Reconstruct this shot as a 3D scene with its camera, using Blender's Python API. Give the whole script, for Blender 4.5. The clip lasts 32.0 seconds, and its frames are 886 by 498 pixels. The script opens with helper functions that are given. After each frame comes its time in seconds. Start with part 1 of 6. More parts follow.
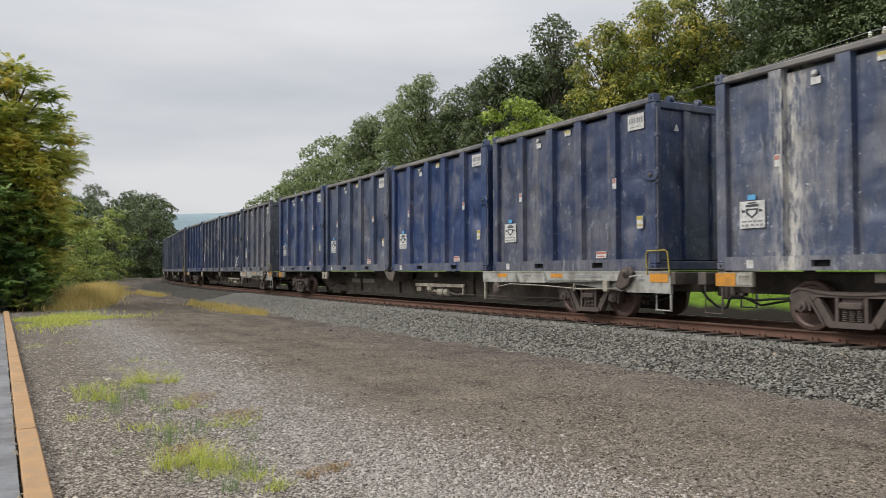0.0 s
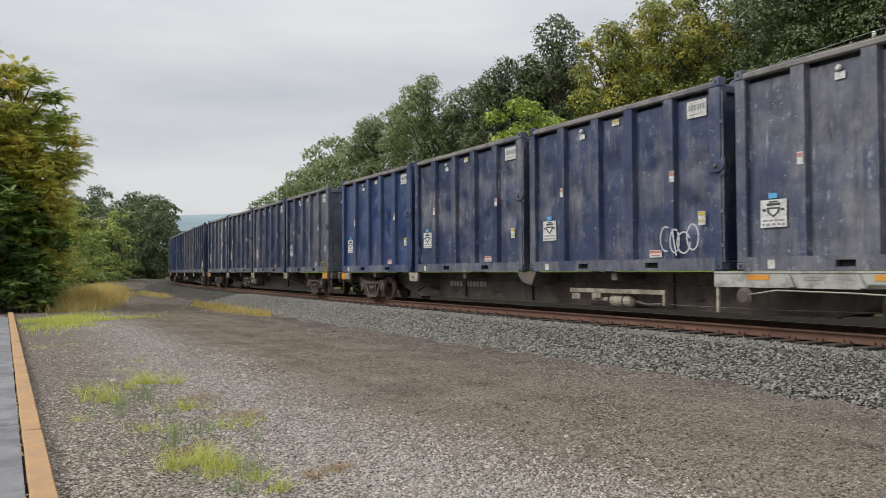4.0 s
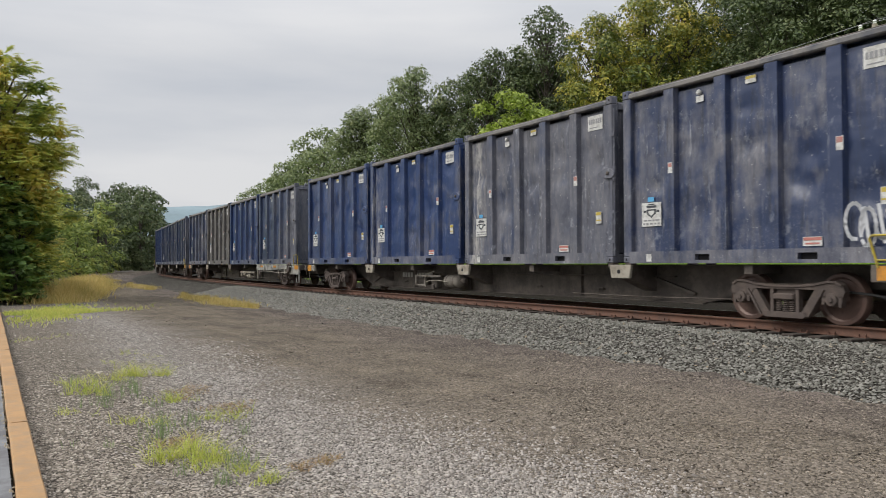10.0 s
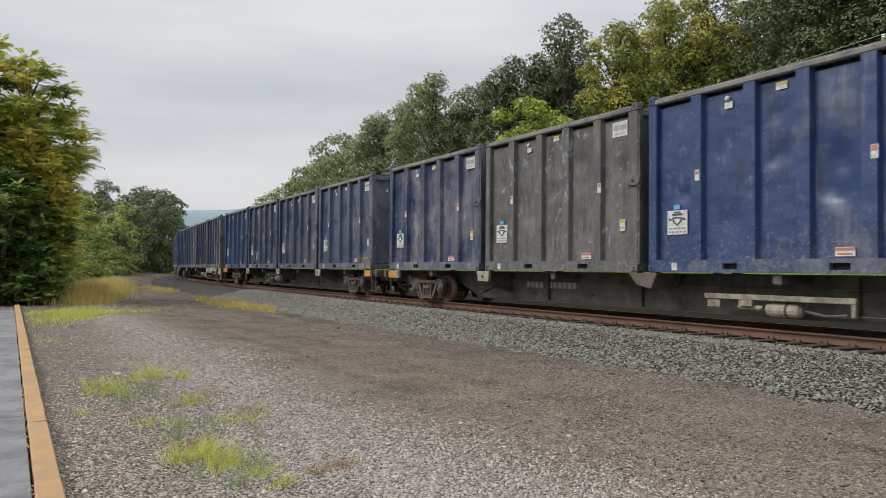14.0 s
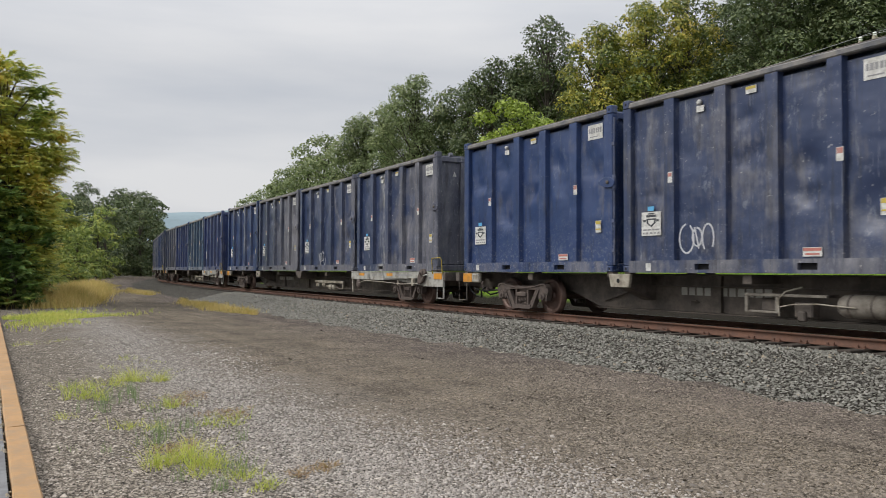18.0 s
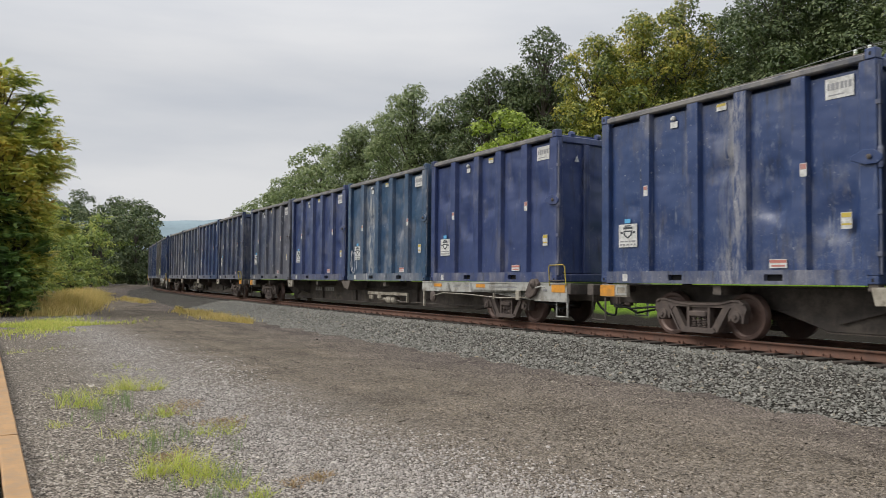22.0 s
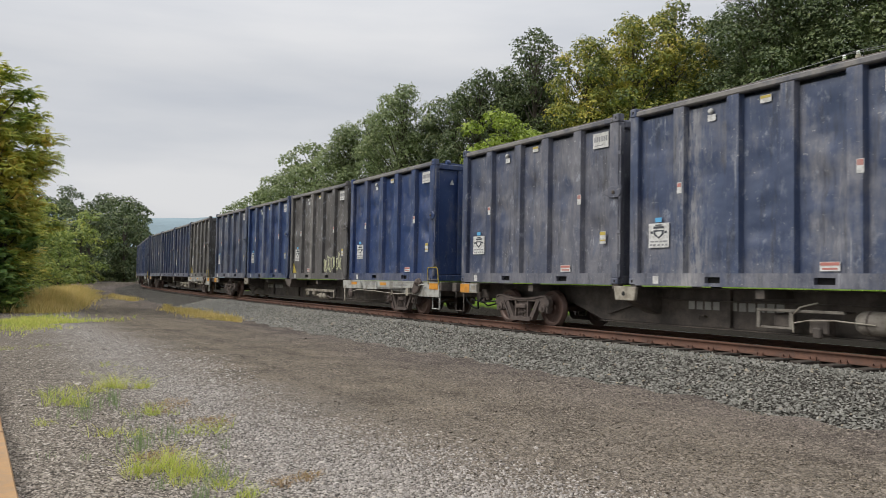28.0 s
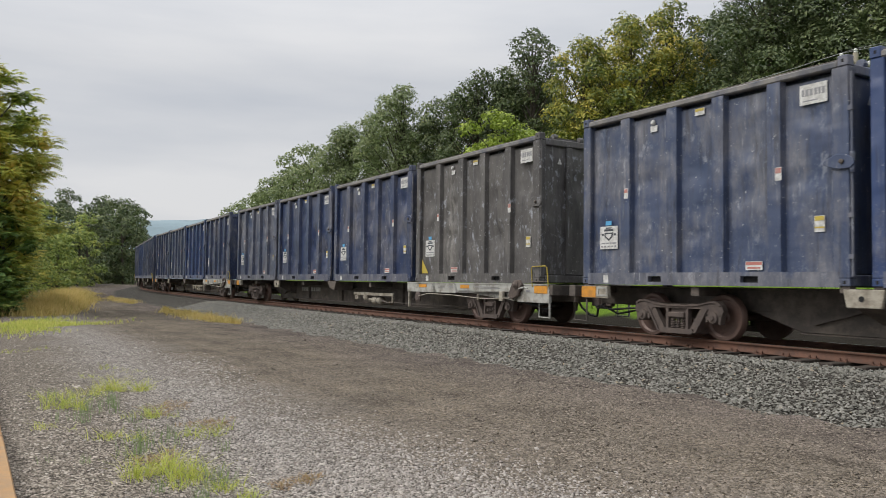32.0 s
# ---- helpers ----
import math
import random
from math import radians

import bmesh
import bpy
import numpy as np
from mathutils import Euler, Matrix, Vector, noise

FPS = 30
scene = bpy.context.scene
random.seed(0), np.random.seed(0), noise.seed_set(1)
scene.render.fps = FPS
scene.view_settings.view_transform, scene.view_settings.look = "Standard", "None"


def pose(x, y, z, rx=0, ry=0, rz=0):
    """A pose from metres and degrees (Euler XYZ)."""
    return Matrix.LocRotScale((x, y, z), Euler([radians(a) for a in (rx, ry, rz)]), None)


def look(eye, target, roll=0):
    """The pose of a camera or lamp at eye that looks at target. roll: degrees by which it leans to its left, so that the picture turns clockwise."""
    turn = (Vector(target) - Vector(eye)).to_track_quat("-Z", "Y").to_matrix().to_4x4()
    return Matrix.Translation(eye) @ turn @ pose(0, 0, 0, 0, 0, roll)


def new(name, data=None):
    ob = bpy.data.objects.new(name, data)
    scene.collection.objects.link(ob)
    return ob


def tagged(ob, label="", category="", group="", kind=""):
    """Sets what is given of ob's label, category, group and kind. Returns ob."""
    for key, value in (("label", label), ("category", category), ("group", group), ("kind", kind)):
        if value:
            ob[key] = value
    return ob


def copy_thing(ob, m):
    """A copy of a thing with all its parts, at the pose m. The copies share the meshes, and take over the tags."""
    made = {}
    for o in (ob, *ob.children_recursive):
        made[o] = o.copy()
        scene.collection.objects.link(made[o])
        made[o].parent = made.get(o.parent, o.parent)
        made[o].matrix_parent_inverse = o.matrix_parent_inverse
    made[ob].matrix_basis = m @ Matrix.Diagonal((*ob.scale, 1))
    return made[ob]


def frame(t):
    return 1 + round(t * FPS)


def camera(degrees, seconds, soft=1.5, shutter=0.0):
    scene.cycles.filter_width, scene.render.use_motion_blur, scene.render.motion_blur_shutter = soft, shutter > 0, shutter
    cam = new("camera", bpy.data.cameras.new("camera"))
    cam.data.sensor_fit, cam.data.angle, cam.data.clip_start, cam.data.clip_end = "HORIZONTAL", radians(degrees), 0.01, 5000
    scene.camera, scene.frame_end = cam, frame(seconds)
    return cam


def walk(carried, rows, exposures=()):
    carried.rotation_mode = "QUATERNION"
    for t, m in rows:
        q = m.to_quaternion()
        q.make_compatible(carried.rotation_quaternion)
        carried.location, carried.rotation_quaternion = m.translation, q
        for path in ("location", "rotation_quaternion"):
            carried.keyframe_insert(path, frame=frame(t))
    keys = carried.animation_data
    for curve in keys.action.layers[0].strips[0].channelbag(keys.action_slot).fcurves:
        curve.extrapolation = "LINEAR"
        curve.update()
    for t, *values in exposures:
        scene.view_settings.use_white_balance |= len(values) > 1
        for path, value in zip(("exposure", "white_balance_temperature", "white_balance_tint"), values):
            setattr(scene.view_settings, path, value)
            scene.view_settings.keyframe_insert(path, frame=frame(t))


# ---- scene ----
cam = camera(59.28, 32.0, soft=0.8, shutter=0.12)
walk(cam, [
    (0.0, pose(0.004, 0.006, 1.599, 91.58, 0.17, -1.21)),
    (0.5, pose(0.001, 0.000, 1.595, 91.64, 0.15, -1.13)),
    (1.0, pose(-0.001, -0.003, 1.596, 91.69, 0.14, -1.11)),
    (1.5, pose(-0.000, -0.001, 1.599, 91.71, 0.18, -1.12)),
    (2.0, pose(-0.000, 0.000, 1.600, 91.71, 0.19, -1.13)),
    (2.5, pose(0.000, -0.001, 1.600, 91.71, 0.20, -1.10)),
    (3.0, pose(0.001, -0.003, 1.601, 91.70, 0.22, -1.04)),
    (3.5, pose(0.000, 0.001, 1.603, 91.67, 0.24, -1.02)),
    (5.5, pose(0.005, -0.015, 1.600, 91.51, 0.23, -0.64)),
    (6.0, pose(0.002, -0.017, 1.601, 91.51, 0.21, -0.56)),
    (6.5, pose(0.003, -0.020, 1.600, 91.50, 0.20, -0.51)),
    (7.0, pose(0.008, -0.022, 1.600, 91.45, 0.18, -0.50)),
    (7.5, pose(0.006, -0.021, 1.601, 91.36, 0.12, -0.51)),
    (8.0, pose(0.001, -0.020, 1.602, 91.25, 0.05, -0.63)),
    (8.5, pose(0.002, -0.013, 1.601, 91.13, 0.05, -0.93)),
    (9.0, pose(0.003, -0.011, 1.601, 91.07, 0.10, -1.33)),
    (9.5, pose(0.004, -0.011, 1.601, 91.07, 0.17, -1.68)),
    (10.0, pose(0.004, -0.007, 1.603, 91.04, 0.21, -1.81)),
    (10.5, pose(0.003, -0.005, 1.603, 91.06, 0.20, -1.72)),
    (11.0, pose(0.002, -0.010, 1.602, 91.14, 0.14, -1.52)),
    (11.5, pose(0.004, -0.016, 1.602, 91.22, 0.04, -1.25)),
    (12.0, pose(0.004, -0.016, 1.602, 91.32, -0.05, -0.97)),
    (12.5, pose(0.003, -0.015, 1.598, 91.41, -0.18, -0.76)),
    (13.0, pose(0.002, -0.020, 1.599, 91.42, -0.34, -0.66)),
    (13.5, pose(-0.002, -0.018, 1.601, 91.43, -0.47, -0.62)),
    (14.0, pose(-0.000, -0.017, 1.602, 91.49, -0.48, -0.60)),
    (14.5, pose(-0.005, -0.022, 1.604, 91.59, -0.48, -0.55)),
    (16.5, pose(0.001, -0.020, 1.599, 91.74, -0.55, -1.33)),
    (17.0, pose(-0.002, -0.017, 1.598, 91.67, -0.52, -1.52)),
    (17.5, pose(-0.000, -0.012, 1.598, 91.64, -0.40, -1.69)),
    (18.0, pose(0.003, -0.010, 1.598, 91.62, -0.25, -1.85)),
    (18.5, pose(0.003, -0.008, 1.598, 91.59, -0.14, -1.98)),
    (19.0, pose(0.001, -0.007, 1.598, 91.53, -0.08, -2.12)),
    (19.5, pose(0.002, -0.012, 1.597, 91.47, -0.07, -2.28)),
    (20.0, pose(0.002, -0.009, 1.600, 91.50, -0.05, -2.44)),
    (20.5, pose(0.005, -0.005, 1.600, 91.68, 0.01, -2.59)),
    (21.0, pose(0.002, -0.003, 1.600, 91.98, -0.04, -2.69)),
    (21.5, pose(-0.000, -0.002, 1.601, 92.23, -0.24, -2.52)),
    (22.0, pose(-0.000, -0.004, 1.597, 92.33, -0.53, -2.14)),
    (22.5, pose(-0.003, -0.012, 1.596, 92.42, -0.82, -1.84)),
    (23.0, pose(-0.004, -0.017, 1.598, 92.50, -1.02, -1.65)),
    (23.5, pose(-0.004, -0.016, 1.596, 92.59, -1.15, -1.50)),
    (24.0, pose(-0.004, -0.013, 1.595, 92.69, -1.26, -1.53)),
    (24.5, pose(-0.004, -0.016, 1.596, 92.68, -1.36, -1.67)),
    (25.0, pose(-0.003, -0.019, 1.597, 92.63, -1.43, -1.73)),
    (25.5, pose(0.002, -0.017, 1.597, 92.69, -1.40, -1.76)),
    (27.5, pose(0.003, -0.015, 1.603, 92.45, -1.22, -2.81)),
    (28.0, pose(-0.000, -0.009, 1.600, 92.35, -1.03, -2.90)),
    (28.5, pose(-0.000, -0.007, 1.602, 92.31, -0.86, -3.15)),
    (29.0, pose(-0.001, -0.004, 1.603, 92.43, -0.75, -3.29)),
    (29.5, pose(-0.005, -0.007, 1.603, 92.52, -0.75, -3.21)),
    (30.0, pose(-0.008, -0.009, 1.602, 92.53, -0.82, -3.00)),
    (30.5, pose(-0.008, -0.008, 1.603, 92.54, -0.85, -2.83)),
    (31.0, pose(-0.003, -0.005, 1.603, 92.52, -0.81, -2.80)),
    (31.5, pose(-0.002, -0.000, 1.601, 92.50, -0.75, -2.84)),
    (32.0, pose(-0.005, 0.004, 1.602, 92.39, -0.68, -2.99)),
], exposures=[(0.0, 0.16), (32.0, 0.16)])

# ---- world and sun: an overcast late-summer sky ----
world = bpy.data.worlds.new("overcast_sky")
scene.world = world
world.use_nodes = True
wn, wl = world.node_tree.nodes, world.node_tree.links
wn.clear()
w_out = wn.new("ShaderNodeOutputWorld")
w_bg = wn.new("ShaderNodeBackground")
w_sky = wn.new("ShaderNodeTexSky")
w_sky.sky_type = "NISHITA"
w_sky.sun_disc = False
w_sky.sun_elevation, w_sky.sun_rotation = radians(43), radians(275)
w_sky.dust_density = 3.0
w_skyscale = wn.new("ShaderNodeVectorMath")
w_skyscale.operation = "SCALE"
w_skyscale.inputs["Scale"].default_value = 0.1
w_tc = wn.new("ShaderNodeTexCoord")
w_map = wn.new("ShaderNodeMapping")
w_map.inputs["Scale"].default_value = (1.2, 1.2, 6.5)
w_noise = wn.new("ShaderNodeTexNoise")
w_noise.inputs["Scale"].default_value = 1.5
w_noise.inputs["Detail"].default_value = 5
w_noise.inputs["Roughness"].default_value = 0.52
w_ramp = wn.new("ShaderNodeValToRGB")
w_ramp.color_ramp.elements[0].position, w_ramp.color_ramp.elements[0].color = 0.33, (0.50, 0.522, 0.565, 1)
w_ramp.color_ramp.elements[1].position, w_ramp.color_ramp.elements[1].color = 0.68, (0.66, 0.662, 0.675, 1)
w_sep = wn.new("ShaderNodeSeparateXYZ")
w_grad = wn.new("ShaderNodeMapRange")
w_grad.inputs["From Min"].default_value, w_grad.inputs["From Max"].default_value = 0.25, 1.0
w_grad.inputs["To Min"].default_value, w_grad.inputs["To Max"].default_value = 1.0, 2.1
w_bright = wn.new("ShaderNodeVectorMath")
w_bright.operation = "SCALE"
w_mix = wn.new("ShaderNodeMix")
w_mix.data_type = "RGBA"
w_mix.inputs["Factor"].default_value = 0.94
wl.new(w_tc.outputs["Generated"], w_map.inputs["Vector"])
wl.new(w_map.outputs["Vector"], w_noise.inputs["Vector"])
wl.new(w_noise.outputs["Fac"], w_ramp.inputs["Fac"])
wl.new(w_tc.outputs["Generated"], w_sep.inputs["Vector"])
wl.new(w_sep.outputs["Z"], w_grad.inputs["Value"])
wl.new(w_ramp.outputs["Color"], w_bright.inputs[0])
wl.new(w_grad.outputs["Result"], w_bright.inputs["Scale"])
wl.new(w_sky.outputs["Color"], w_skyscale.inputs[0])
wl.new(w_skyscale.outputs["Vector"], w_mix.inputs["A"])
wl.new(w_bright.outputs["Vector"], w_mix.inputs["B"])
wl.new(w_mix.outputs["Result"], w_bg.inputs["Color"])
w_bg.inputs["Strength"].default_value = 1.0
wl.new(w_bg.outputs["Background"], w_out.inputs["Surface"])

sun_data = bpy.data.lights.new("sun", "SUN")
sun_data.energy, sun_data.angle, sun_data.color = 1.9, radians(35), (1.0, 0.96, 0.90)
sun = new("sun", sun_data)
sun.matrix_world = look((-62, 4, 58), (0, 10, 0))


# ---- materials ----
def mat_base(name, rough=0.8, metal=0.0):
    m = bpy.data.materials.new(name)
    m.use_nodes = True
    b = m.node_tree.nodes["Principled BSDF"]
    b.inputs["Roughness"].default_value = rough
    b.inputs["Metallic"].default_value = metal
    return m, m.node_tree.nodes, m.node_tree.links, b


def n_noise(nodes, links, vec, scale, detail=4, rough=0.6, stretch=None):
    if stretch:
        mp = nodes.new("ShaderNodeMapping")
        mp.inputs["Scale"].default_value = stretch
        links.new(vec, mp.inputs["Vector"])
        vec = mp.outputs["Vector"]
    n = nodes.new("ShaderNodeTexNoise")
    n.inputs["Scale"].default_value, n.inputs["Detail"].default_value, n.inputs["Roughness"].default_value = scale, detail, rough
    links.new(vec, n.inputs["Vector"])
    return n.outputs["Fac"]


def n_ramp(nodes, links, fac, stops):
    r = nodes.new("ShaderNodeValToRGB")
    els = r.color_ramp.elements
    while len(els) < len(stops):
        els.new(0.5)
    for e, (p, c) in zip(els, stops):
        e.position = p
        e.color = (c, c, c, 1) if isinstance(c, (int, float)) else (*c, 1)
    links.new(fac, r.inputs["Fac"])
    return r.outputs["Color"]


def n_mix(nodes, links, fac, a, b, blend="MIX"):
    m = nodes.new("ShaderNodeMix")
    m.data_type, m.blend_type = "RGBA", blend
    for sock, v in ((m.inputs["Factor"], fac), (m.inputs["A"], a), (m.inputs["B"], b)):
        if isinstance(v, (int, float)):
            sock.default_value = v
        elif isinstance(v, tuple):
            sock.default_value = (*v, 1)
        else:
            links.new(v, sock)
    return m.outputs["Result"]


def n_math(nodes, links, op, a, b=None, c=None):
    m = nodes.new("ShaderNodeMath")
    m.operation = op
    for sock, v in zip(m.inputs, (a, b, c)):
        if v is None:
            continue
        if isinstance(v, (int, float)):
            sock.default_value = v
        else:
            links.new(v, sock)
    return m.outputs["Value"]


def n_bump(nodes, links, b, height, strength=0.4, dist=0.02):
    bp = nodes.new("ShaderNodeBump")
    bp.inputs["Strength"].default_value, bp.inputs["Distance"].default_value = strength, dist
    links.new(height, bp.inputs["Height"])
    links.new(bp.outputs["Normal"], b.inputs["Normal"])


def n_attr(nodes, name, kind="OBJECT"):
    a = nodes.new("ShaderNodeAttribute")
    a.attribute_type, a.attribute_name = kind, name
    return a.outputs["Fac"]


def plain(name, color, rough=0.7, metal=0.0, vary=0.25, scale=6.0, bump=0.15, dirt=None, dirt_amount=0.5):
    """A worn surface: two scales of tone, optional dirt, fine relief."""
    m, nodes, links, b = mat_base(name, rough, metal)
    co = nodes.new("ShaderNodeTexCoord").outputs["Object"]
    big = n_noise(nodes, links, co, scale * 0.3, 4)
    fine = n_noise(nodes, links, co, scale * 4, 6, 0.7)
    lo = tuple(max(0, c * (1 - vary)) for c in color)
    hi = tuple(min(1, c * (1 + vary)) for c in color)
    col = n_ramp(nodes, links, big, [(0.3, lo), (0.7, hi)])
    col = n_mix(nodes, links, 0.35, col, n_ramp(nodes, links, fine, [(0.3, lo), (0.7, hi)]))
    if dirt:
        mask = n_ramp(nodes, links, n_noise(nodes, links, co, scale * 0.8, 6, 0.7), [(0.45, 0.0), (0.62, dirt_amount)])
        col = n_mix(nodes, links, mask, col, dirt)
    links.new(col, b.inputs["Base Color"])
    if bump:
        n_bump(nodes, links, b, fine, bump, 0.01)
    return m


def container_paint(name, worn=0.0):
    """Weathered marine paint: colour from the object, wear, streaks, chalk, scuffs and rust."""
    m, nodes, links, b = mat_base(name, 0.6)
    b.inputs["Specular IOR Level"].default_value = 0.62
    tc = nodes.new("ShaderNodeTexCoord")
    info = nodes.new("ShaderNodeObjectInfo")
    seed, wear = n_attr(nodes, "seed"), n_attr(nodes, "wear")
    sx, samt = n_attr(nodes, "stain_x"), n_attr(nodes, "stain")
    off = nodes.new("ShaderNodeCombineXYZ")
    for s in off.inputs:
        links.new(seed, s)
    add = nodes.new("ShaderNodeVectorMath")
    links.new(tc.outputs["Object"], add.inputs[0])
    links.new(off.outputs["Vector"], add.inputs[1])
    v = add.outputs["Vector"]
    base = info.outputs["Color"]
    # broad fading
    broad = n_noise(nodes, links, v, 0.9, 5, 0.6)
    col = n_mix(nodes, links, n_ramp(nodes, links, broad, [(0.35, 0.0), (0.7, 0.55)]), base, n_mix(nodes, links, 1.0, base, (0.55, 0.6, 0.75), "MULTIPLY"))
    # grey oxidised film running down in streaks, thicker towards one end on some
    sep = nodes.new("ShaderNodeSeparateXYZ")
    links.new(tc.outputs["Object"], sep.inputs["Vector"])
    lead = n_math(nodes, links, "MULTIPLY", n_math(nodes, links, "MULTIPLY", sep.outputs["X"], -0.33), n_attr(nodes, "grad"))
    streak = n_noise(nodes, links, v, 1.9, 7, 0.70, (2.0, 2.0, 0.22))
    patch = n_noise(nodes, links, v, 0.8, 7, 0.68)
    g = n_math(nodes, links, "ADD", n_math(nodes, links, "MULTIPLY", streak, 0.85), n_math(nodes, links, "MULTIPLY_ADD", patch, 1.1, -0.475))
    g = n_math(nodes, links, "ADD", n_math(nodes, links, "ADD", g, worn), n_math(nodes, links, "MULTIPLY", n_math(nodes, links, "ADD", wear, lead), 0.56))
    gm = n_ramp(nodes, links, g, [(0.62, 0.0), (0.84, 0.92)])
    tone = n_ramp(nodes, links, n_noise(nodes, links, v, 1.7, 8, 0.74, (1.3, 1.3, 0.5)), [(0.30, (0.042, 0.042, 0.048)), (0.46, (0.132, 0.126, 0.130)), (0.60, (0.23, 0.218, 0.210)), (0.74, (0.41, 0.40, 0.40))])
    dim = nodes.new("ShaderNodeVectorMath")
    dim.operation = "SCALE"
    links.new(tone, dim.inputs[0])
    links.new(n_attr(nodes, "film"), dim.inputs["Scale"])
    tone = n_mix(nodes, links, 0.3, dim.outputs["Vector"], n_mix(nodes, links, 1.0, base, (1.5, 1.5, 1.5), "MULTIPLY"))
    col = n_mix(nodes, links, gm, col, tone)
    # dark grime runs
    grime = n_ramp(nodes, links, n_noise(nodes, links, v, 3.0, 6, 0.72, (2.0, 2.0, 0.22)), [(0.53, 0.0), (0.68, 0.6)])
    col = n_mix(nodes, links, grime, col, (0.020, 0.020, 0.024))
    # chalky scuffs
    sc = n_noise(nodes, links, v, 5.5, 8, 0.74, (1.0, 1.0, 0.55))
    scm = n_math(nodes, links, "MULTIPLY", n_ramp(nodes, links, sc, [(0.56, 0.0), (0.64, 1.0)]), n_ramp(nodes, links, n_noise(nodes, links, v, 1.1, 3), [(0.42, 0.0), (0.60, 0.75)]))
    scm = n_math(nodes, links, "MULTIPLY", scm, n_math(nodes, links, "ADD", n_math(nodes, links, "MULTIPLY", wear, 1.5), 0.15))
    scm = n_math(nodes, links, "MINIMUM", scm, 0.8)
    col = n_mix(nodes, links, scm, col, (0.33, 0.35, 0.39))
    # dried spatter thrown up from the track
    low = n_ramp(nodes, links, n_math(nodes, links, "MULTIPLY", sep.outputs["Z"], 0.3), [(0.06, 1.0), (0.22, 0.55), (0.46, 0.0)])
    spm = n_ramp(nodes, links, n_noise(nodes, links, v, 17, 6, 0.8), [(0.54, 0.0), (0.63, 0.75)])
    spm = n_math(nodes, links, "MULTIPLY", n_math(nodes, links, "MULTIPLY", spm, low), n_attr(nodes, "spatter"))
    col = n_mix(nodes, links, spm, col, (0.26, 0.265, 0.28))
    # thin pale runs and scratches
    run = n_ramp(nodes, links, n_noise(nodes, links, v, 3.4, 6, 0.72, (3.4, 3.4, 0.16)), [(0.60, 0.0), (0.66, 0.6)])
    run = n_math(nodes, links, "MULTIPLY", run, n_ramp(nodes, links, n_noise(nodes, links, v, 1.4, 4, 0.65), [(0.46, 0.0), (0.62, 1.0)]))
    run = n_math(nodes, links, "MULTIPLY", run, n_math(nodes, links, "MINIMUM", n_math(nodes, links, "ADD", n_math(nodes, links, "MULTIPLY", wear, 2.5), 0.1), 1.0))
    col = n_mix(nodes, links, run, col, (0.42, 0.43, 0.45))
    # flaked white specks
    fl = n_noise(nodes, links, v, 13, 5, 0.75)
    flm = n_ramp(nodes, links, fl, [(0.65, 0.0), (0.68, 0.85)])
    flm = n_math(nodes, links, "MULTIPLY", flm, n_math(nodes, links, "MINIMUM", n_math(nodes, links, "ADD", n_math(nodes, links, "MULTIPLY", wear, 2.2), 0.12), 1.0))
    col = n_mix(nodes, links, flm, col, (0.6, 0.6, 0.57))
    # a pale run of spilled lime on a few of them
    wob = n_math(nodes, links, "MULTIPLY", n_math(nodes, links, "SUBTRACT", n_noise(nodes, links, v, 1.7, 4, 0.6), 0.5), 0.7)
    dx = n_math(nodes, links, "ABSOLUTE", n_math(nodes, links, "ADD", n_math(nodes, links, "SUBTRACT", sep.outputs["X"], sx), wob))
    band = n_ramp(nodes, links, dx, [(0.04, 1.0), (0.22, 0.40), (0.50, 0.0)])
    ragged = n_ramp(nodes, links, n_noise(nodes, links, v, 5.0, 8, 0.78, (1.8, 1.8, 0.35)), [(0.44, 0.0), (0.55, 1.0)])
    lm = n_math(nodes, links, "MULTIPLY", n_math(nodes, links, "MULTIPLY", band, ragged), samt)
    col = n_mix(nodes, links, lm, col, (0.55, 0.525, 0.475))
    # rust
    ru = n_math(nodes, links, "MULTIPLY", n_ramp(nodes, links, n_noise(nodes, links, v, 7.5, 7, 0.7, (1, 1, 0.6)), [(0.68, 0.0), (0.76, 0.8)]), wear)
    col = n_mix(nodes, links, ru, col, (0.12, 0.055, 0.03))
    links.new(col, b.inputs["Base Color"])
    links.new(n_ramp(nodes, links, gm, [(0.0, 0.34), (1.0, 0.7)]), b.inputs["Roughness"])
    h = n_math(nodes, links, "ADD", n_math(nodes, links, "MULTIPLY", n_noise(nodes, links, v, 1.15, 2, 0.5, (1.0, 1.0, 1.4)), 1.9), n_math(nodes, links, "MULTIPLY", sc, 0.08))
    n_bump(nodes, links, b, h, 0.6, 0.05)
    return m


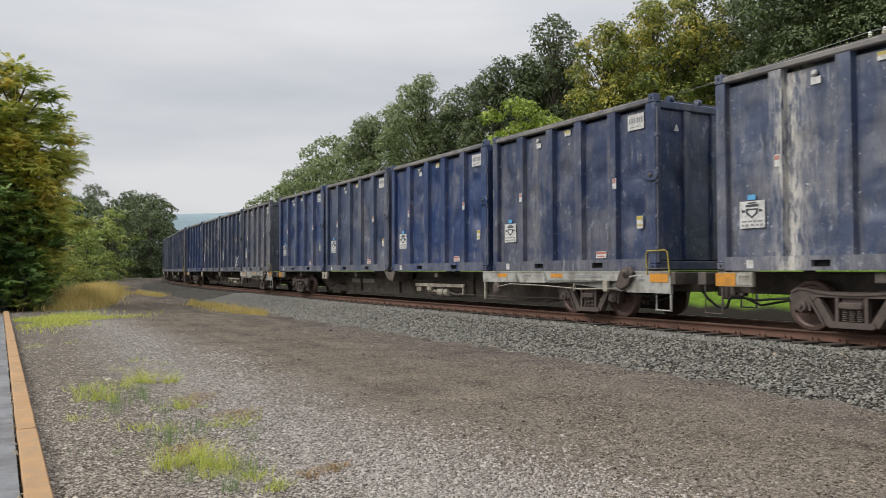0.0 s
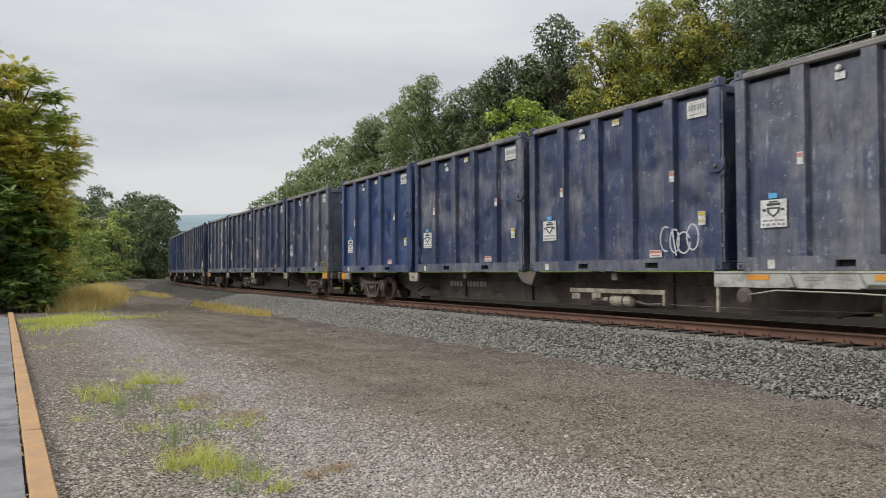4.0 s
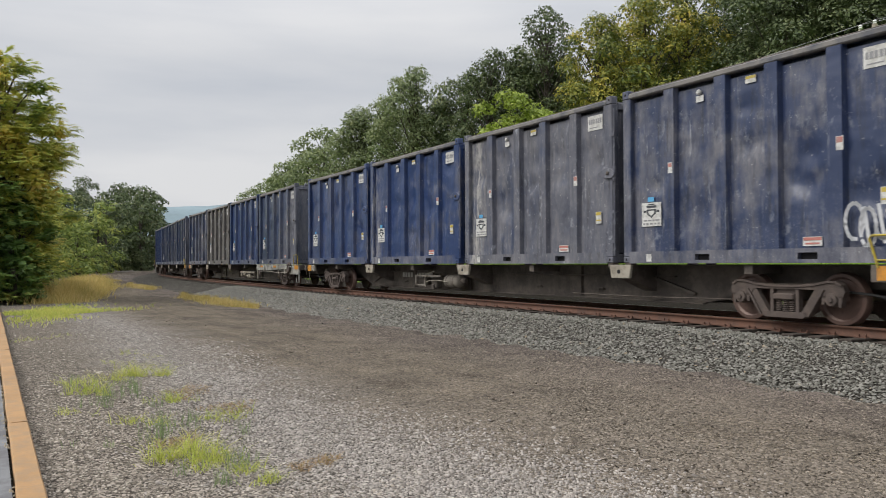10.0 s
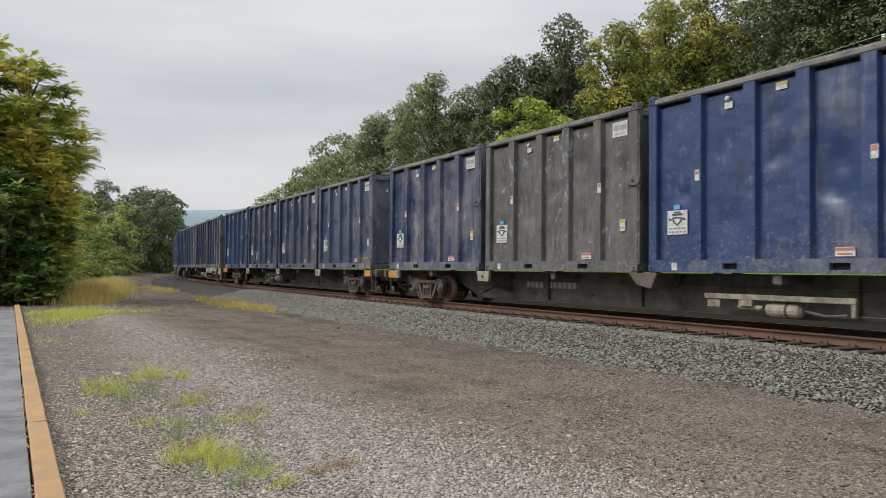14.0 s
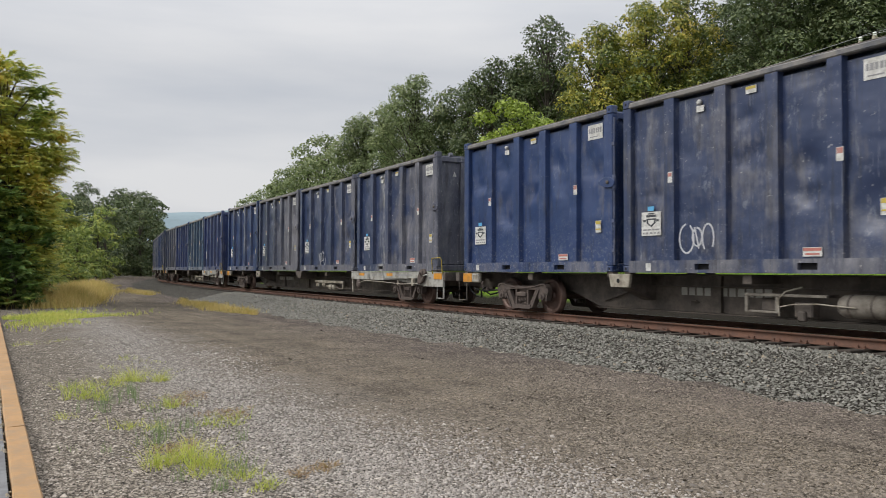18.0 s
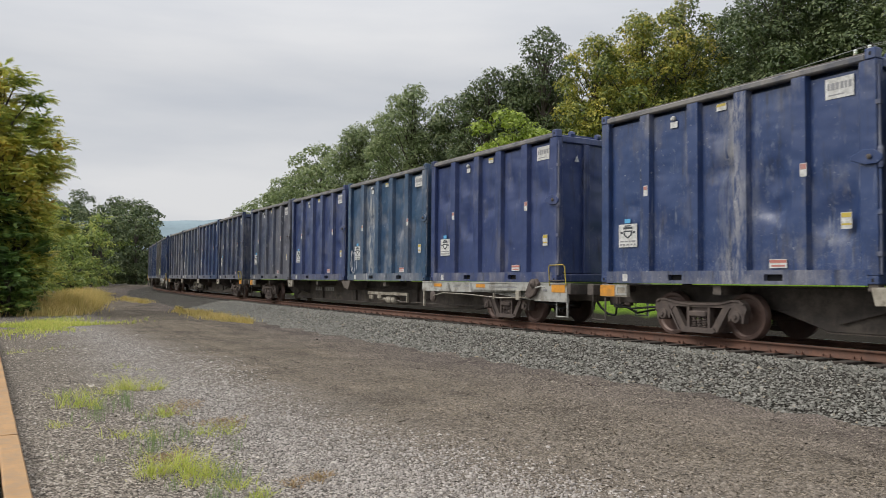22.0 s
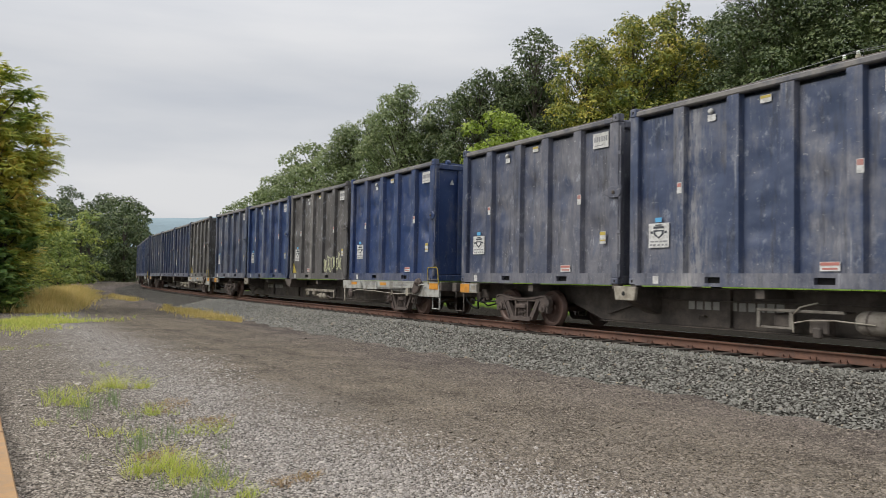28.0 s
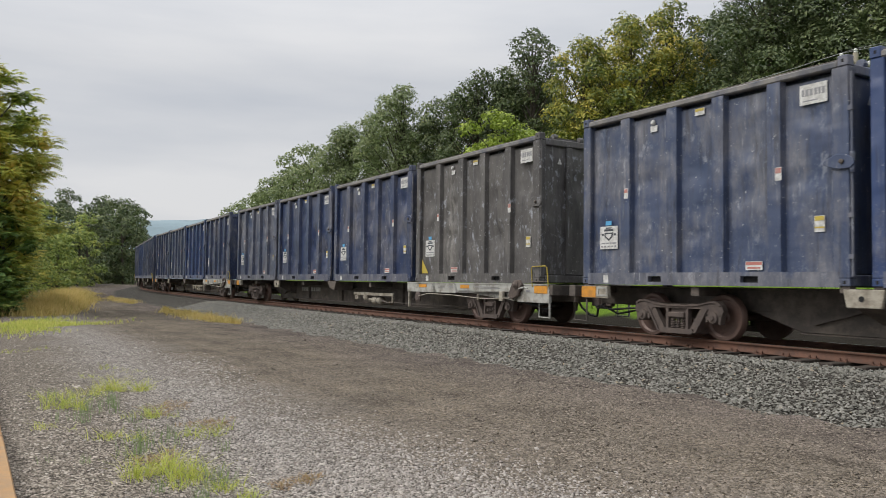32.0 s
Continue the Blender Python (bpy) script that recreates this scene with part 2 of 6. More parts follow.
def ground_material():
    """Gravel yard, damp dirt road, ballast fines with painted shade and meadow, chosen by the distance to the track.
    """
    m, nodes, links, b = mat_base("ground_gravel", 0.95)
    b.inputs["Specular IOR Level"].default_value = 0.12
    co = nodes.new("ShaderNodeTexCoord").outputs["Object"]
    lat = n_attr(nodes, "lateral", "GEOMETRY")
    wob = n_math(nodes, links, "MULTIPLY", n_math(nodes, links, "SUBTRACT", n_noise(nodes, links, co, 0.35, 5, 0.6), 0.5), 2.6)
    wl_ = n_math(nodes, links, "ADD", lat, wob)
    grain = n_noise(nodes, links, co, 26, 5, 0.7)
    r1, g1, gap = packed_stones(nodes, links, co, 42)
    r2, g2, gap2 = packed_stones(nodes, links, co, 27)
    blot = n_noise(nodes, links, co, 0.8, 5, 0.6)
    # the dark first colours paint shade into the gaps between stones
    light = n_mix(nodes, links, gap2, (0.035, 0.031, 0.027), n_ramp(nodes, links, r2, [(0.0, (0.29, 0.262, 0.232)), (1.0, (0.66, 0.605, 0.545))]))
    brown = n_mix(nodes, links, gap2, (0.035, 0.03, 0.024), n_ramp(nodes, links, g2, [(0.0, (0.14, 0.117, 0.09)), (1.0, (0.46, 0.40, 0.325))]))
    olive = n_mix(nodes, links, gap, (0.04, 0.033, 0.024), n_ramp(nodes, links, r1, [(0.0, (0.18, 0.148, 0.11)), (1.0, (0.38, 0.318, 0.242))]))
    mauve = n_mix(nodes, links, gap, (0.045, 0.036, 0.031), n_ramp(nodes, links, r1, [(0.0, (0.165, 0.137, 0.117)), (1.0, (0.33, 0.276, 0.24))]))
    dark = n_mix(nodes, links, n_ramp(nodes, links, n_math(nodes, links, "MULTIPLY", wl_, 0.1), [(0.44, 0.0), (0.66, 1.0)]), mauve, olive)
    # wheel ruts: streaks that follow the road
    sepc = nodes.new("ShaderNodeSeparateXYZ")
    links.new(co, sepc.inputs["Vector"])
    comb = nodes.new("ShaderNodeCombineXYZ")
    links.new(n_math(nodes, links, "MULTIPLY", lat, 1.5), comb.inputs["X"])
    links.new(n_math(nodes, links, "MULTIPLY", sepc.outputs["Y"], 0.11), comb.inputs["Y"])
    ruts = n_math(nodes, links, "MULTIPLY_ADD", n_noise(nodes, links, comb.outputs["Vector"], 1.5, 6, 0.68), 8.0, -4.0)
    damp = n_ramp(nodes, links, n_math(nodes, links, "ADD", blot, n_math(nodes, links, "MULTIPLY", ruts, 0.10)), [(0.30, 0.60), (0.70, 1.3)])
    dark = n_mix(nodes, links, 1.0, dark, damp, "MULTIPLY")
    wl_s = n_math(nodes, links, "MULTIPLY", wl_, 0.05)
    col = n_mix(nodes, links, n_ramp(nodes, links, wl_s, [(0.42, 0.0), (0.50, 1.0)]), dark, light)
    col = n_mix(nodes, links, n_ramp(nodes, links, wl_s, [(0.515, 0.0), (0.575, 0.9)]), col, brown)
    dusty = n_mix(nodes, links, grain, (0.16, 0.136, 0.11), (0.31, 0.268, 0.22))
    col = n_mix(nodes, links, n_ramp(nodes, links, n_noise(nodes, links, co, 1.9, 6, 0.7), [(0.50, 0.0), (0.75, 0.6)]), col, dusty)
    # fines behind the rails, coloured near-black to hold the shade there
    col = n_mix(nodes, links, n_ramp(nodes, links, n_math(nodes, links, "MULTIPLY", lat, -0.1), [(0.20, 0.0), (0.24, 1.0)]), col, n_mix(nodes, links, grain, (0.018, 0.015, 0.012), (0.05, 0.044, 0.034)))
    # meadow on the far side
    gcol = n_ramp(nodes, links, n_noise(nodes, links, co, 3.0, 6, 0.7), [(0.3, (0.09, 0.16, 0.02)), (0.7, (0.2, 0.32, 0.035))])
    col = n_mix(nodes, links, n_ramp(nodes, links, n_math(nodes, links, "MULTIPLY", lat, -0.1), [(0.645, 0.0), (0.68, 1.0)]), col, gcol)
    # green beyond the yard
    far = n_ramp(nodes, links, n_math(nodes, links, "MULTIPLY", wl_, 0.01), [(0.20, 0.0), (0.24, 1.0)])
    col = n_mix(nodes, links, far, col, n_ramp(nodes, links, blot, [(0.3, (0.05, 0.08, 0.02)), (0.7, (0.11, 0.13, 0.035))]))
    # shade painted as dark pits between coarser stones, and a few pale ones
    pit = n_noise(nodes, links, co, 27, 4, 0.7)
    near = n_ramp(nodes, links, n_math(nodes, links, "MULTIPLY", lat, 0.1), [(0.30, 0.0), (0.42, 1.0)])
    col = n_mix(nodes, links, n_math(nodes, links, "MULTIPLY", n_ramp(nodes, links, pit, [(0.40, 0.9), (0.47, 0.0)]), near), col, (0.03, 0.026, 0.022))
    col = n_mix(nodes, links, n_math(nodes, links, "MULTIPLY", n_ramp(nodes, links, pit, [(0.60, 0.0), (0.68, 0.35)]), near), col, (0.46, 0.42, 0.37))
    links.new(col, b.inputs["Base Color"])
    h = n_math(nodes, links, "ADD", gap, n_math(nodes, links, "MULTIPLY", grain, 0.5))
    n_bump(nodes, links, b, h, 0.7, 0.015)
    return m


def packed_stones(nodes, links, co, scale):
    """Tone and joint masks of packed stones: a random tone a stone, and gaps for painting the shade between them."""
    out = []
    for feature in ("F1", "DISTANCE_TO_EDGE"):
        v = nodes.new("ShaderNodeTexVoronoi")
        v.feature = feature
        v.inputs["Scale"].default_value = scale
        links.new(co, v.inputs["Vector"])
        out.append(v)
    sep = nodes.new("ShaderNodeSeparateColor")
    links.new(out[0].outputs["Color"], sep.inputs["Color"])
    gap = n_ramp(nodes, links, out[1].outputs["Distance"], [(0.0, 0.0), (0.16, 1.0)])
    return sep.outputs["Red"], sep.outputs["Green"], gap


def ballast_bed_material():
    m, nodes, links, b = mat_base("ballast_bed", 0.95)
    b.inputs["Specular IOR Level"].default_value = 0.15
    co = nodes.new("ShaderNodeTexCoord").outputs["Object"]
    r, g, gap = packed_stones(nodes, links, co, 24)
    col = n_ramp(nodes, links, r, [(0.0, (0.05, 0.045, 0.038)), (0.5, (0.14, 0.131, 0.113)), (1.0, (0.26, 0.246, 0.215))])
    # shade between the stones, put into the colour
    col = n_mix(nodes, links, gap, (0.022, 0.018, 0.015), col)
    links.new(col, b.inputs["Base Color"])
    n_bump(nodes, links, b, gap, 0.9, 0.03)
    return m


def stone_material(name, stops):
    m, nodes, links, b = mat_base(name, 0.85)
    b.inputs["Specular IOR Level"].default_value = 0.3
    geo = nodes.new("ShaderNodeNewGeometry")
    col = n_ramp(nodes, links, geo.outputs["Random Per Island"], stops)
    co = nodes.new("ShaderNodeTexCoord").outputs["Object"]
    sp = n_ramp(nodes, links, n_noise(nodes, links, co, 45, 4, 0.7), [(0.3, 0.7), (0.7, 1.15)])
    col = n_mix(nodes, links, 1.0, col, sp, "MULTIPLY")
    links.new(col, b.inputs["Base Color"])
    return m


def leaf_material(name, stops, trans=0.25, rough=0.55, mixed=(0.45, 0.75, 0.55), shift=0.0):
    """Leaves: hue varies leaf by leaf and clump by clump, some light passes through."""
    m, nodes, links, b = mat_base(name, rough)
    geo = nodes.new("ShaderNodeNewGeometry")
    co = nodes.new("ShaderNodeTexCoord").outputs["Object"]
    clump = n_noise(nodes, links, co, mixed[2], 3, 0.6)
    f = n_math(nodes, links, "ADD", n_math(nodes, links, "MULTIPLY", geo.outputs["Random Per Island"], mixed[0]), n_math(nodes, links, "MULTIPLY", clump, mixed[1]))
    f = n_math(nodes, links, "SUBTRACT", f, (mixed[0] + mixed[1] - 1) / 2 - shift)
    col = n_ramp(nodes, links, f, stops)
    links.new(col, b.inputs["Base Color"])
    tr = nodes.new("ShaderNodeBsdfTranslucent")
    links.new(col, tr.inputs["Color"])
    mx = nodes.new("ShaderNodeMixShader")
    mx.inputs["Fac"].default_value = trans
    out = nodes["Material Output"]
    links.new(b.outputs["BSDF"], mx.inputs[1])
    links.new(tr.outputs["BSDF"], mx.inputs[2])
    links.new(mx.outputs["Shader"], out.inputs["Surface"])
    return m


PAINT = container_paint("container_paint")
RAIL_PAINT = container_paint("worn_rail_paint", 0.18)
GROUND = ground_material()
# near-black colour that paints the shade inside holes and pockets
HOLE_SHADE = plain("painted_hole_shade", (0.012, 0.012, 0.013), 0.9, bump=0)
GRIMY = plain("grimy_steel", (0.074, 0.062, 0.054), 0.75, vary=0.4, scale=3, dirt=(0.175, 0.145, 0.118), dirt_amount=0.55)
TRUCK_STEEL = plain("rusty_cast_steel", (0.080, 0.062, 0.055), 0.8, vary=0.35, scale=5, dirt=(0.14, 0.108, 0.088), dirt_amount=0.5)
WHEEL_STEEL = plain("brown_wheel_steel", (0.10, 0.060, 0.049), 0.45, metal=0.3, vary=0.35, scale=4, dirt=(0.15, 0.10, 0.082))
TREAD = plain("polished_tread_steel", (0.45, 0.44, 0.43), 0.3, metal=1.0, vary=0.15, bump=0.05)
PALE = plain("pale_grey_paint", (0.40, 0.40, 0.37), 0.7, vary=0.15, scale=3, dirt=(0.13, 0.11, 0.085), dirt_amount=0.7)
CREAM = plain("dirty_cream_paint", (0.36, 0.33, 0.27), 0.75, vary=0.2, scale=4, dirt=(0.12, 0.095, 0.07), dirt_amount=0.7)
DUSTY = plain("dusty_grey_paint", (0.23, 0.21, 0.18), 0.8, vary=0.25, scale=4, dirt=(0.09, 0.075, 0.06), dirt_amount=0.7)
ORANGE = plain("orange_reflector", (0.62, 0.27, 0.03), 0.5, vary=0.15, scale=6, bump=0.03, dirt=(0.25, 0.13, 0.05), dirt_amount=0.5)
YELLOW = plain("yellow_paint", (0.46, 0.36, 0.045), 0.6, vary=0.25, scale=8, dirt=(0.14, 0.10, 0.04), dirt_amount=0.7)
WHITE = plain("white_decal", (0.62, 0.62, 0.60), 0.6, vary=0.1, scale=10, bump=0.02, dirt=(0.28, 0.27, 0.25), dirt_amount=0.6)
DECAL_BLUE = plain("blue_decal", (0.10, 0.36, 0.62), 0.5, vary=0.1, bump=0)
DECAL_RED = plain("red_decal", (0.46, 0.17, 0.14), 0.5, vary=0.15, bump=0, dirt=(0.35, 0.28, 0.26))
DECAL_YELLOW = plain("yellow_decal", (0.52, 0.40, 0.06), 0.5, vary=0.15, bump=0, dirt=(0.35, 0.3, 0.15))
DECAL_DARK = plain("dark_print", (0.05, 0.055, 0.065), 0.6, vary=0.2, bump=0)
DECAL_GREY = plain("grey_print", (0.25, 0.25, 0.26), 0.6, vary=0.2, bump=0)
WORN_PRINT = plain("worn_white_print", (0.34, 0.33, 0.30), 0.8, vary=0.4, scale=10, bump=0)
RAIL_RUST = plain("rusty_rail", (0.125, 0.062, 0.041), 0.85, vary=0.3, scale=4, dirt=(0.055, 0.038, 0.032))
TIE_WOOD = plain("creosoted_timber", (0.045, 0.036, 0.03), 0.9, vary=0.35, scale=8, dirt=(0.11, 0.09, 0.07))
BED = ballast_bed_material()
TOP_RAIL = plain("bare_worn_rail", (0.215, 0.203, 0.19), 0.8, vary=0.25, scale=2.0, dirt=(0.06, 0.07, 0.10), dirt_amount=0.8)
RUBBER = plain("black_hose_rubber", (0.018, 0.018, 0.018), 0.6, bump=0.05)
ASPHALT = plain("weathered_asphalt", (0.195, 0.198, 0.204), 0.9, vary=0.25, scale=2.5, bump=0.6, dirt=(0.11, 0.105, 0.11), dirt_amount=0.8)
KERB_MAT = plain("ochre_stained_timber", (0.40, 0.235, 0.105), 0.8, vary=0.18, scale=7, bump=0.3, dirt=(0.30, 0.21, 0.13), dirt_amount=0.7)
CRUMB = plain("crumbled_grout", (0.34, 0.29, 0.21), 0.95, vary=0.3, scale=20, bump=0.6)
BARK = plain("tree_bark", (0.085, 0.07, 0.058), 0.95, vary=0.3, scale=6, bump=0.7)
POLE_WOOD = plain("bleached_pole_timber", (0.34, 0.30, 0.24), 0.9, vary=0.2, scale=6, bump=0.3)
INSULATOR = plain("white_porcelain", (0.78, 0.78, 0.76), 0.25, vary=0.05, bump=0)
WIRE = plain("weathered_wire", (0.20, 0.20, 0.20), 0.5, metal=0.5, bump=0)
# the distance haze is mixed into the ridge's base colour
HILL = plain("haze_tinted_ridge", (0.21, 0.28, 0.31), 1.0, vary=0.2, scale=0.02, bump=0)
BALLAST = stone_material("grey_ballast_stone", [(0.0, (0.12, 0.115, 0.098)), (0.35, (0.20, 0.194, 0.168)), (0.8, (0.27, 0.262, 0.230)), (0.97, (0.33, 0.32, 0.282)), (1.0, (0.34, 0.27, 0.18))])
GRAVEL = stone_material("mixed_gravel_stone", [(0.0, (0.20, 0.177, 0.155)), (0.35, (0.36, 0.324, 0.29)), (0.8, (0.47, 0.43, 0.39)), (1.0, (0.56, 0.51, 0.455))])
ROADSTONE = stone_material("brown_road_stone", [(0.0, (0.10, 0.083, 0.065)), (0.5, (0.20, 0.168, 0.134)), (0.9, (0.275, 0.234, 0.188)), (1.0, (0.36, 0.308, 0.246))])
VERGESTONE = stone_material("mixed_verge_stone", [(0.0, (0.12, 0.10, 0.078)), (0.4, (0.37, 0.323, 0.27)), (0.85, (0.50, 0.445, 0.378)), (1.0, (0.60, 0.54, 0.465))])
OAK = leaf_material("dark_oak_leaves", [(0.2, (0.035, 0.058, 0.022)), (0.55, (0.115, 0.155, 0.06)), (0.85, (0.28, 0.31, 0.135))], 0.2)
MAPLE = leaf_material("mid_green_leaves", [(0.2, (0.095, 0.135, 0.054)), (0.55, (0.225, 0.28, 0.118)), (0.85, (0.43, 0.46, 0.22))], 0.32)
GOLDEN = leaf_material("yellowing_leaves", [(0.15, (0.05, 0.08, 0.022)), (0.42, (0.16, 0.20, 0.045)), (0.66, (0.45, 0.42, 0.075)), (0.90, (0.66, 0.51, 0.095))], 0.25, mixed=(0.35, 1.6, 0.42), shift=-0.02)
BRIGHT = leaf_material("bright_green_leaves", [(0.2, (0.17, 0.24, 0.035)), (0.6, (0.36, 0.45, 0.07)), (0.9, (0.55, 0.60, 0.12))])
WALNUT = leaf_material("walnut_leaves", [(0.12, (0.09, 0.155, 0.042)), (0.40, (0.25, 0.34, 0.08)), (0.60, (0.54, 0.56, 0.12)), (0.82, (0.74, 0.60, 0.14)), (1.0, (0.68, 0.42, 0.12))], 0.38, mixed=(0.3, 1.4, 0.5), shift=0.10)
SUMAC = leaf_material("sumac_leaves", [(0.2, (0.045, 0.09, 0.028)), (0.5, (0.13, 0.23, 0.05)), (0.74, (0.34, 0.40, 0.085)), (0.86, (0.50, 0.21, 0.10))], 0.2, mixed=(0.3, 1.2, 0.6))
ROADSIDE = leaf_material("roadside_leaves", [(0.2, (0.10, 0.155, 0.04)), (0.5, (0.29, 0.37, 0.085)), (0.75, (0.52, 0.53, 0.13)), (0.92, (0.60, 0.45, 0.13))], 0.3, mixed=(0.35, 1.1, 0.4))
DRYGRASS = leaf_material("dry_golden_grass", [(0.1, (0.30, 0.29, 0.08)), (0.5, (0.60, 0.46, 0.15)), (0.9, (0.74, 0.60, 0.30))], 0.3, 0.8)
WEED = leaf_material("yellow_green_weed", [(0.1, (0.24, 0.33, 0.07)), (0.45, (0.48, 0.54, 0.10)), (0.7, (0.66, 0.64, 0.17)), (0.95, (0.58, 0.43, 0.19))], 0.35, 0.7)
DRIED = leaf_material("dried_low_weed", [(0.1, (0.22, 0.15, 0.09)), (0.5, (0.38, 0.26, 0.15)), (0.9, (0.46, 0.40, 0.16))], 0.2, 0.8)
BLADE = leaf_material("green_grass_blades", [(0.1, (0.14, 0.21, 0.09)), (0.6, (0.25, 0.34, 0.14)), (0.9, (0.38, 0.42, 0.18))], 0.3, 0.7)
MEADOW = leaf_material("meadow_grass", [(0.1, (0.10, 0.18, 0.015)), (0.5, (0.2, 0.33, 0.03)), (0.9, (0.3, 0.42, 0.05))], 0.3, 0.7)


# ---- small mesh helpers ----
def part(name, bm, material, parent=None, label=""):
    """Links a bmesh (or a ready mesh) as one mesh object under a thing or a part."""
    if isinstance(bm, bpy.types.Mesh):
        me = bm
    else:
        me = bpy.data.meshes.new(name)
        bm.to_mesh(me)
        bm.free()
        if material:
            me.materials.append(material)
    ob = new(name, me)
    if parent:
        ob.parent = parent
    if label:
        tagged(ob, label=label)
    return ob


def add_box(bm, x0, x1, y0, y1, z0, z1):
    vs = [bm.verts.new((x, y, z)) for x in (x0, x1) for y in (y0, y1) for z in (z0, z1)]
    for f in ((0, 1, 3, 2), (4, 6, 7, 5), (0, 4, 5, 1), (2, 3, 7, 6), (0, 2, 6, 4), (1, 5, 7, 3)):
        bm.faces.new([vs[i] for i in f])
    return vs


def boxes(*dims, bevel=0.0):
    bm = bmesh.new()
    for d in dims:
        add_box(bm, *d)
    if bevel:
        bmesh.ops.bevel(bm, geom=bm.edges[:], offset=bevel, segments=1, affect="EDGES")
    return bm


def prism(points, axis, a, b, bevel=0.0):
    """A polygon in the two other axes, extruded along the axis from a to b."""
    bm = bmesh.new()
    add_prism(bm, points, axis, a, b)
    if bevel:
        bmesh.ops.bevel(bm, geom=bm.edges[:], offset=bevel, segments=1, affect="EDGES")
    return bm


def add_prism(bm, points, axis, a, b):
    def put(u, v, w):
        return {"x": (w, u, v), "y": (u, w, v), "z": (u, v, w)}[axis]
    lo = [bm.verts.new(put(u, v, a)) for u, v in points]
    hi = [bm.verts.new(put(u, v, b)) for u, v in points]
    n = len(points)
    caps = [bm.faces.new(lo[::-1]), bm.faces.new(hi)]
    for i in range(n):
        bm.faces.new((lo[i], lo[(i + 1) % n], hi[(i + 1) % n], hi[i]))
    if n > 4:
        bmesh.ops.triangulate(bm, faces=caps)
    bmesh.ops.recalc_face_normals(bm, faces=bm.faces[:])


def add_lathe(bm, profile, segs=24, axis="y", centre=(0, 0, 0)):
    """Revolves (radius, height) pairs about an axis."""
    rings = []
    for r, h in profile:
        ring = []
        for i in range(segs):
            a = 2 * math.pi * i / segs
            c, s = r * math.cos(a), r * math.sin(a)
            p = {"y": (c, h, s), "z": (c, s, h), "x": (h, c, s)}[axis]
            ring.append(bm.verts.new([p[k] + centre[k] for k in range(3)]))
        rings.append(ring)
    for r0, r1 in zip(rings, rings[1:]):
        for i in range(segs):
            bm.faces.new((r0[i], r0[(i + 1) % segs], r1[(i + 1) % segs], r1[i]))
    bm.faces.new(rings[0][::-1])
    bm.faces.new(rings[-1])
    bmesh.ops.recalc_face_normals(bm, faces=bm.faces[:])


def add_tube(bm, pts, radius, segs=6):
    """A round bar through the points; radius may be one number or one per point."""
    pts = [Vector(p) for p in pts]
    rad = radius if isinstance(radius, (list, tuple)) else [radius] * len(pts)
    rings = []
    for i, p in enumerate(pts):
        d = (pts[min(i + 1, len(pts) - 1)] - pts[max(i - 1, 0)]).normalized()
        up = Vector((0, 0, 1)) if abs(d.z) < 0.9 else Vector((1, 0, 0))
        a = d.cross(up).normalized()
        c = d.cross(a)
        rings.append([bm.verts.new(p + (a * math.cos(2 * math.pi * k / segs) + c * math.sin(2 * math.pi * k / segs)) * rad[i]) for k in range(segs)])
    for r0, r1 in zip(rings, rings[1:]):
        for k in range(segs):
            bm.faces.new((r0[k], r0[(k + 1) % segs], r1[(k + 1) % segs], r1[k]))
    bm.faces.new(rings[0][::-1])
    bm.faces.new(rings[-1])


def tube(pts, radius, segs=6):
    bm = bmesh.new()
    add_tube(bm, pts, radius, segs)
    bmesh.ops.recalc_face_normals(bm, faces=bm.faces[:])
    return bm


def lathe(profile, segs=24, axis="y", centre=(0, 0, 0)):
    bm = bmesh.new()
    add_lathe(bm, profile, segs, axis, centre)
    return bm


def smooth(ob):
    ob.data.polygons.foreach_set("use_smooth", [True] * len(ob.data.polygons))
    return ob


def mesh_from(name, verts, faces, material, uniform=None):
    """A mesh from arrays; faces all have the same number of corners."""
    me = bpy.data.meshes.new(name)
    verts = np.asarray(verts, dtype=np.float32)
    faces = np.asarray(faces, dtype=np.int32)
    k = faces.shape[1]
    me.vertices.add(len(verts))
    me.vertices.foreach_set("co", verts.ravel())
    me.loops.add(faces.size)
    me.loops.foreach_set("vertex_index", faces.ravel())
    me.polygons.add(len(faces))
    me.polygons.foreach_set("loop_start", np.arange(0, faces.size, k, dtype=np.int32))
    me.update(calc_edges=True)
    me.materials.append(material)
    return me


# ---- the line of the track: straight past the yard, then a right-hand curve ----
TRACK_X, TRACK_Y, TRACK_TURN = 8.0, 11.945, 2.05973
S_STEP = 0.5
S_ALL = np.arange(-420, 470, S_STEP)
S_BEND = np.clip(S_ALL, 0, 110)
KAPPA = np.where(S_ALL < 0, 0.0, 1.665e-4 - 4.3918e-5 * S_BEND)
TURN_ALL = np.cumsum(KAPPA) * S_STEP
ZERO = int(np.argmin(np.abs(S_ALL)))
TURN_ALL += TRACK_TURN - TURN_ALL[ZERO]
LINE = np.cumsum(np.stack([np.cos(TURN_ALL), np.sin(TURN_ALL)], 1) * S_STEP, 0)
LINE += np.array([TRACK_X, TRACK_Y]) - LINE[ZERO]
RAIL_TOP = 0.57


def on_track(s):
    return np.array([np.interp(s, S_ALL, LINE[:, 0]), np.interp(s, S_ALL, LINE[:, 1])])


def frame_at(s):
    """The place, the way along the track and the way to the yard side, at s metres along it."""
    p = on_track(s)
    d = on_track(s + 0.5) - on_track(s - 0.5)
    d /= np.linalg.norm(d)
    return p, d, np.array([-d[1], d[0]])


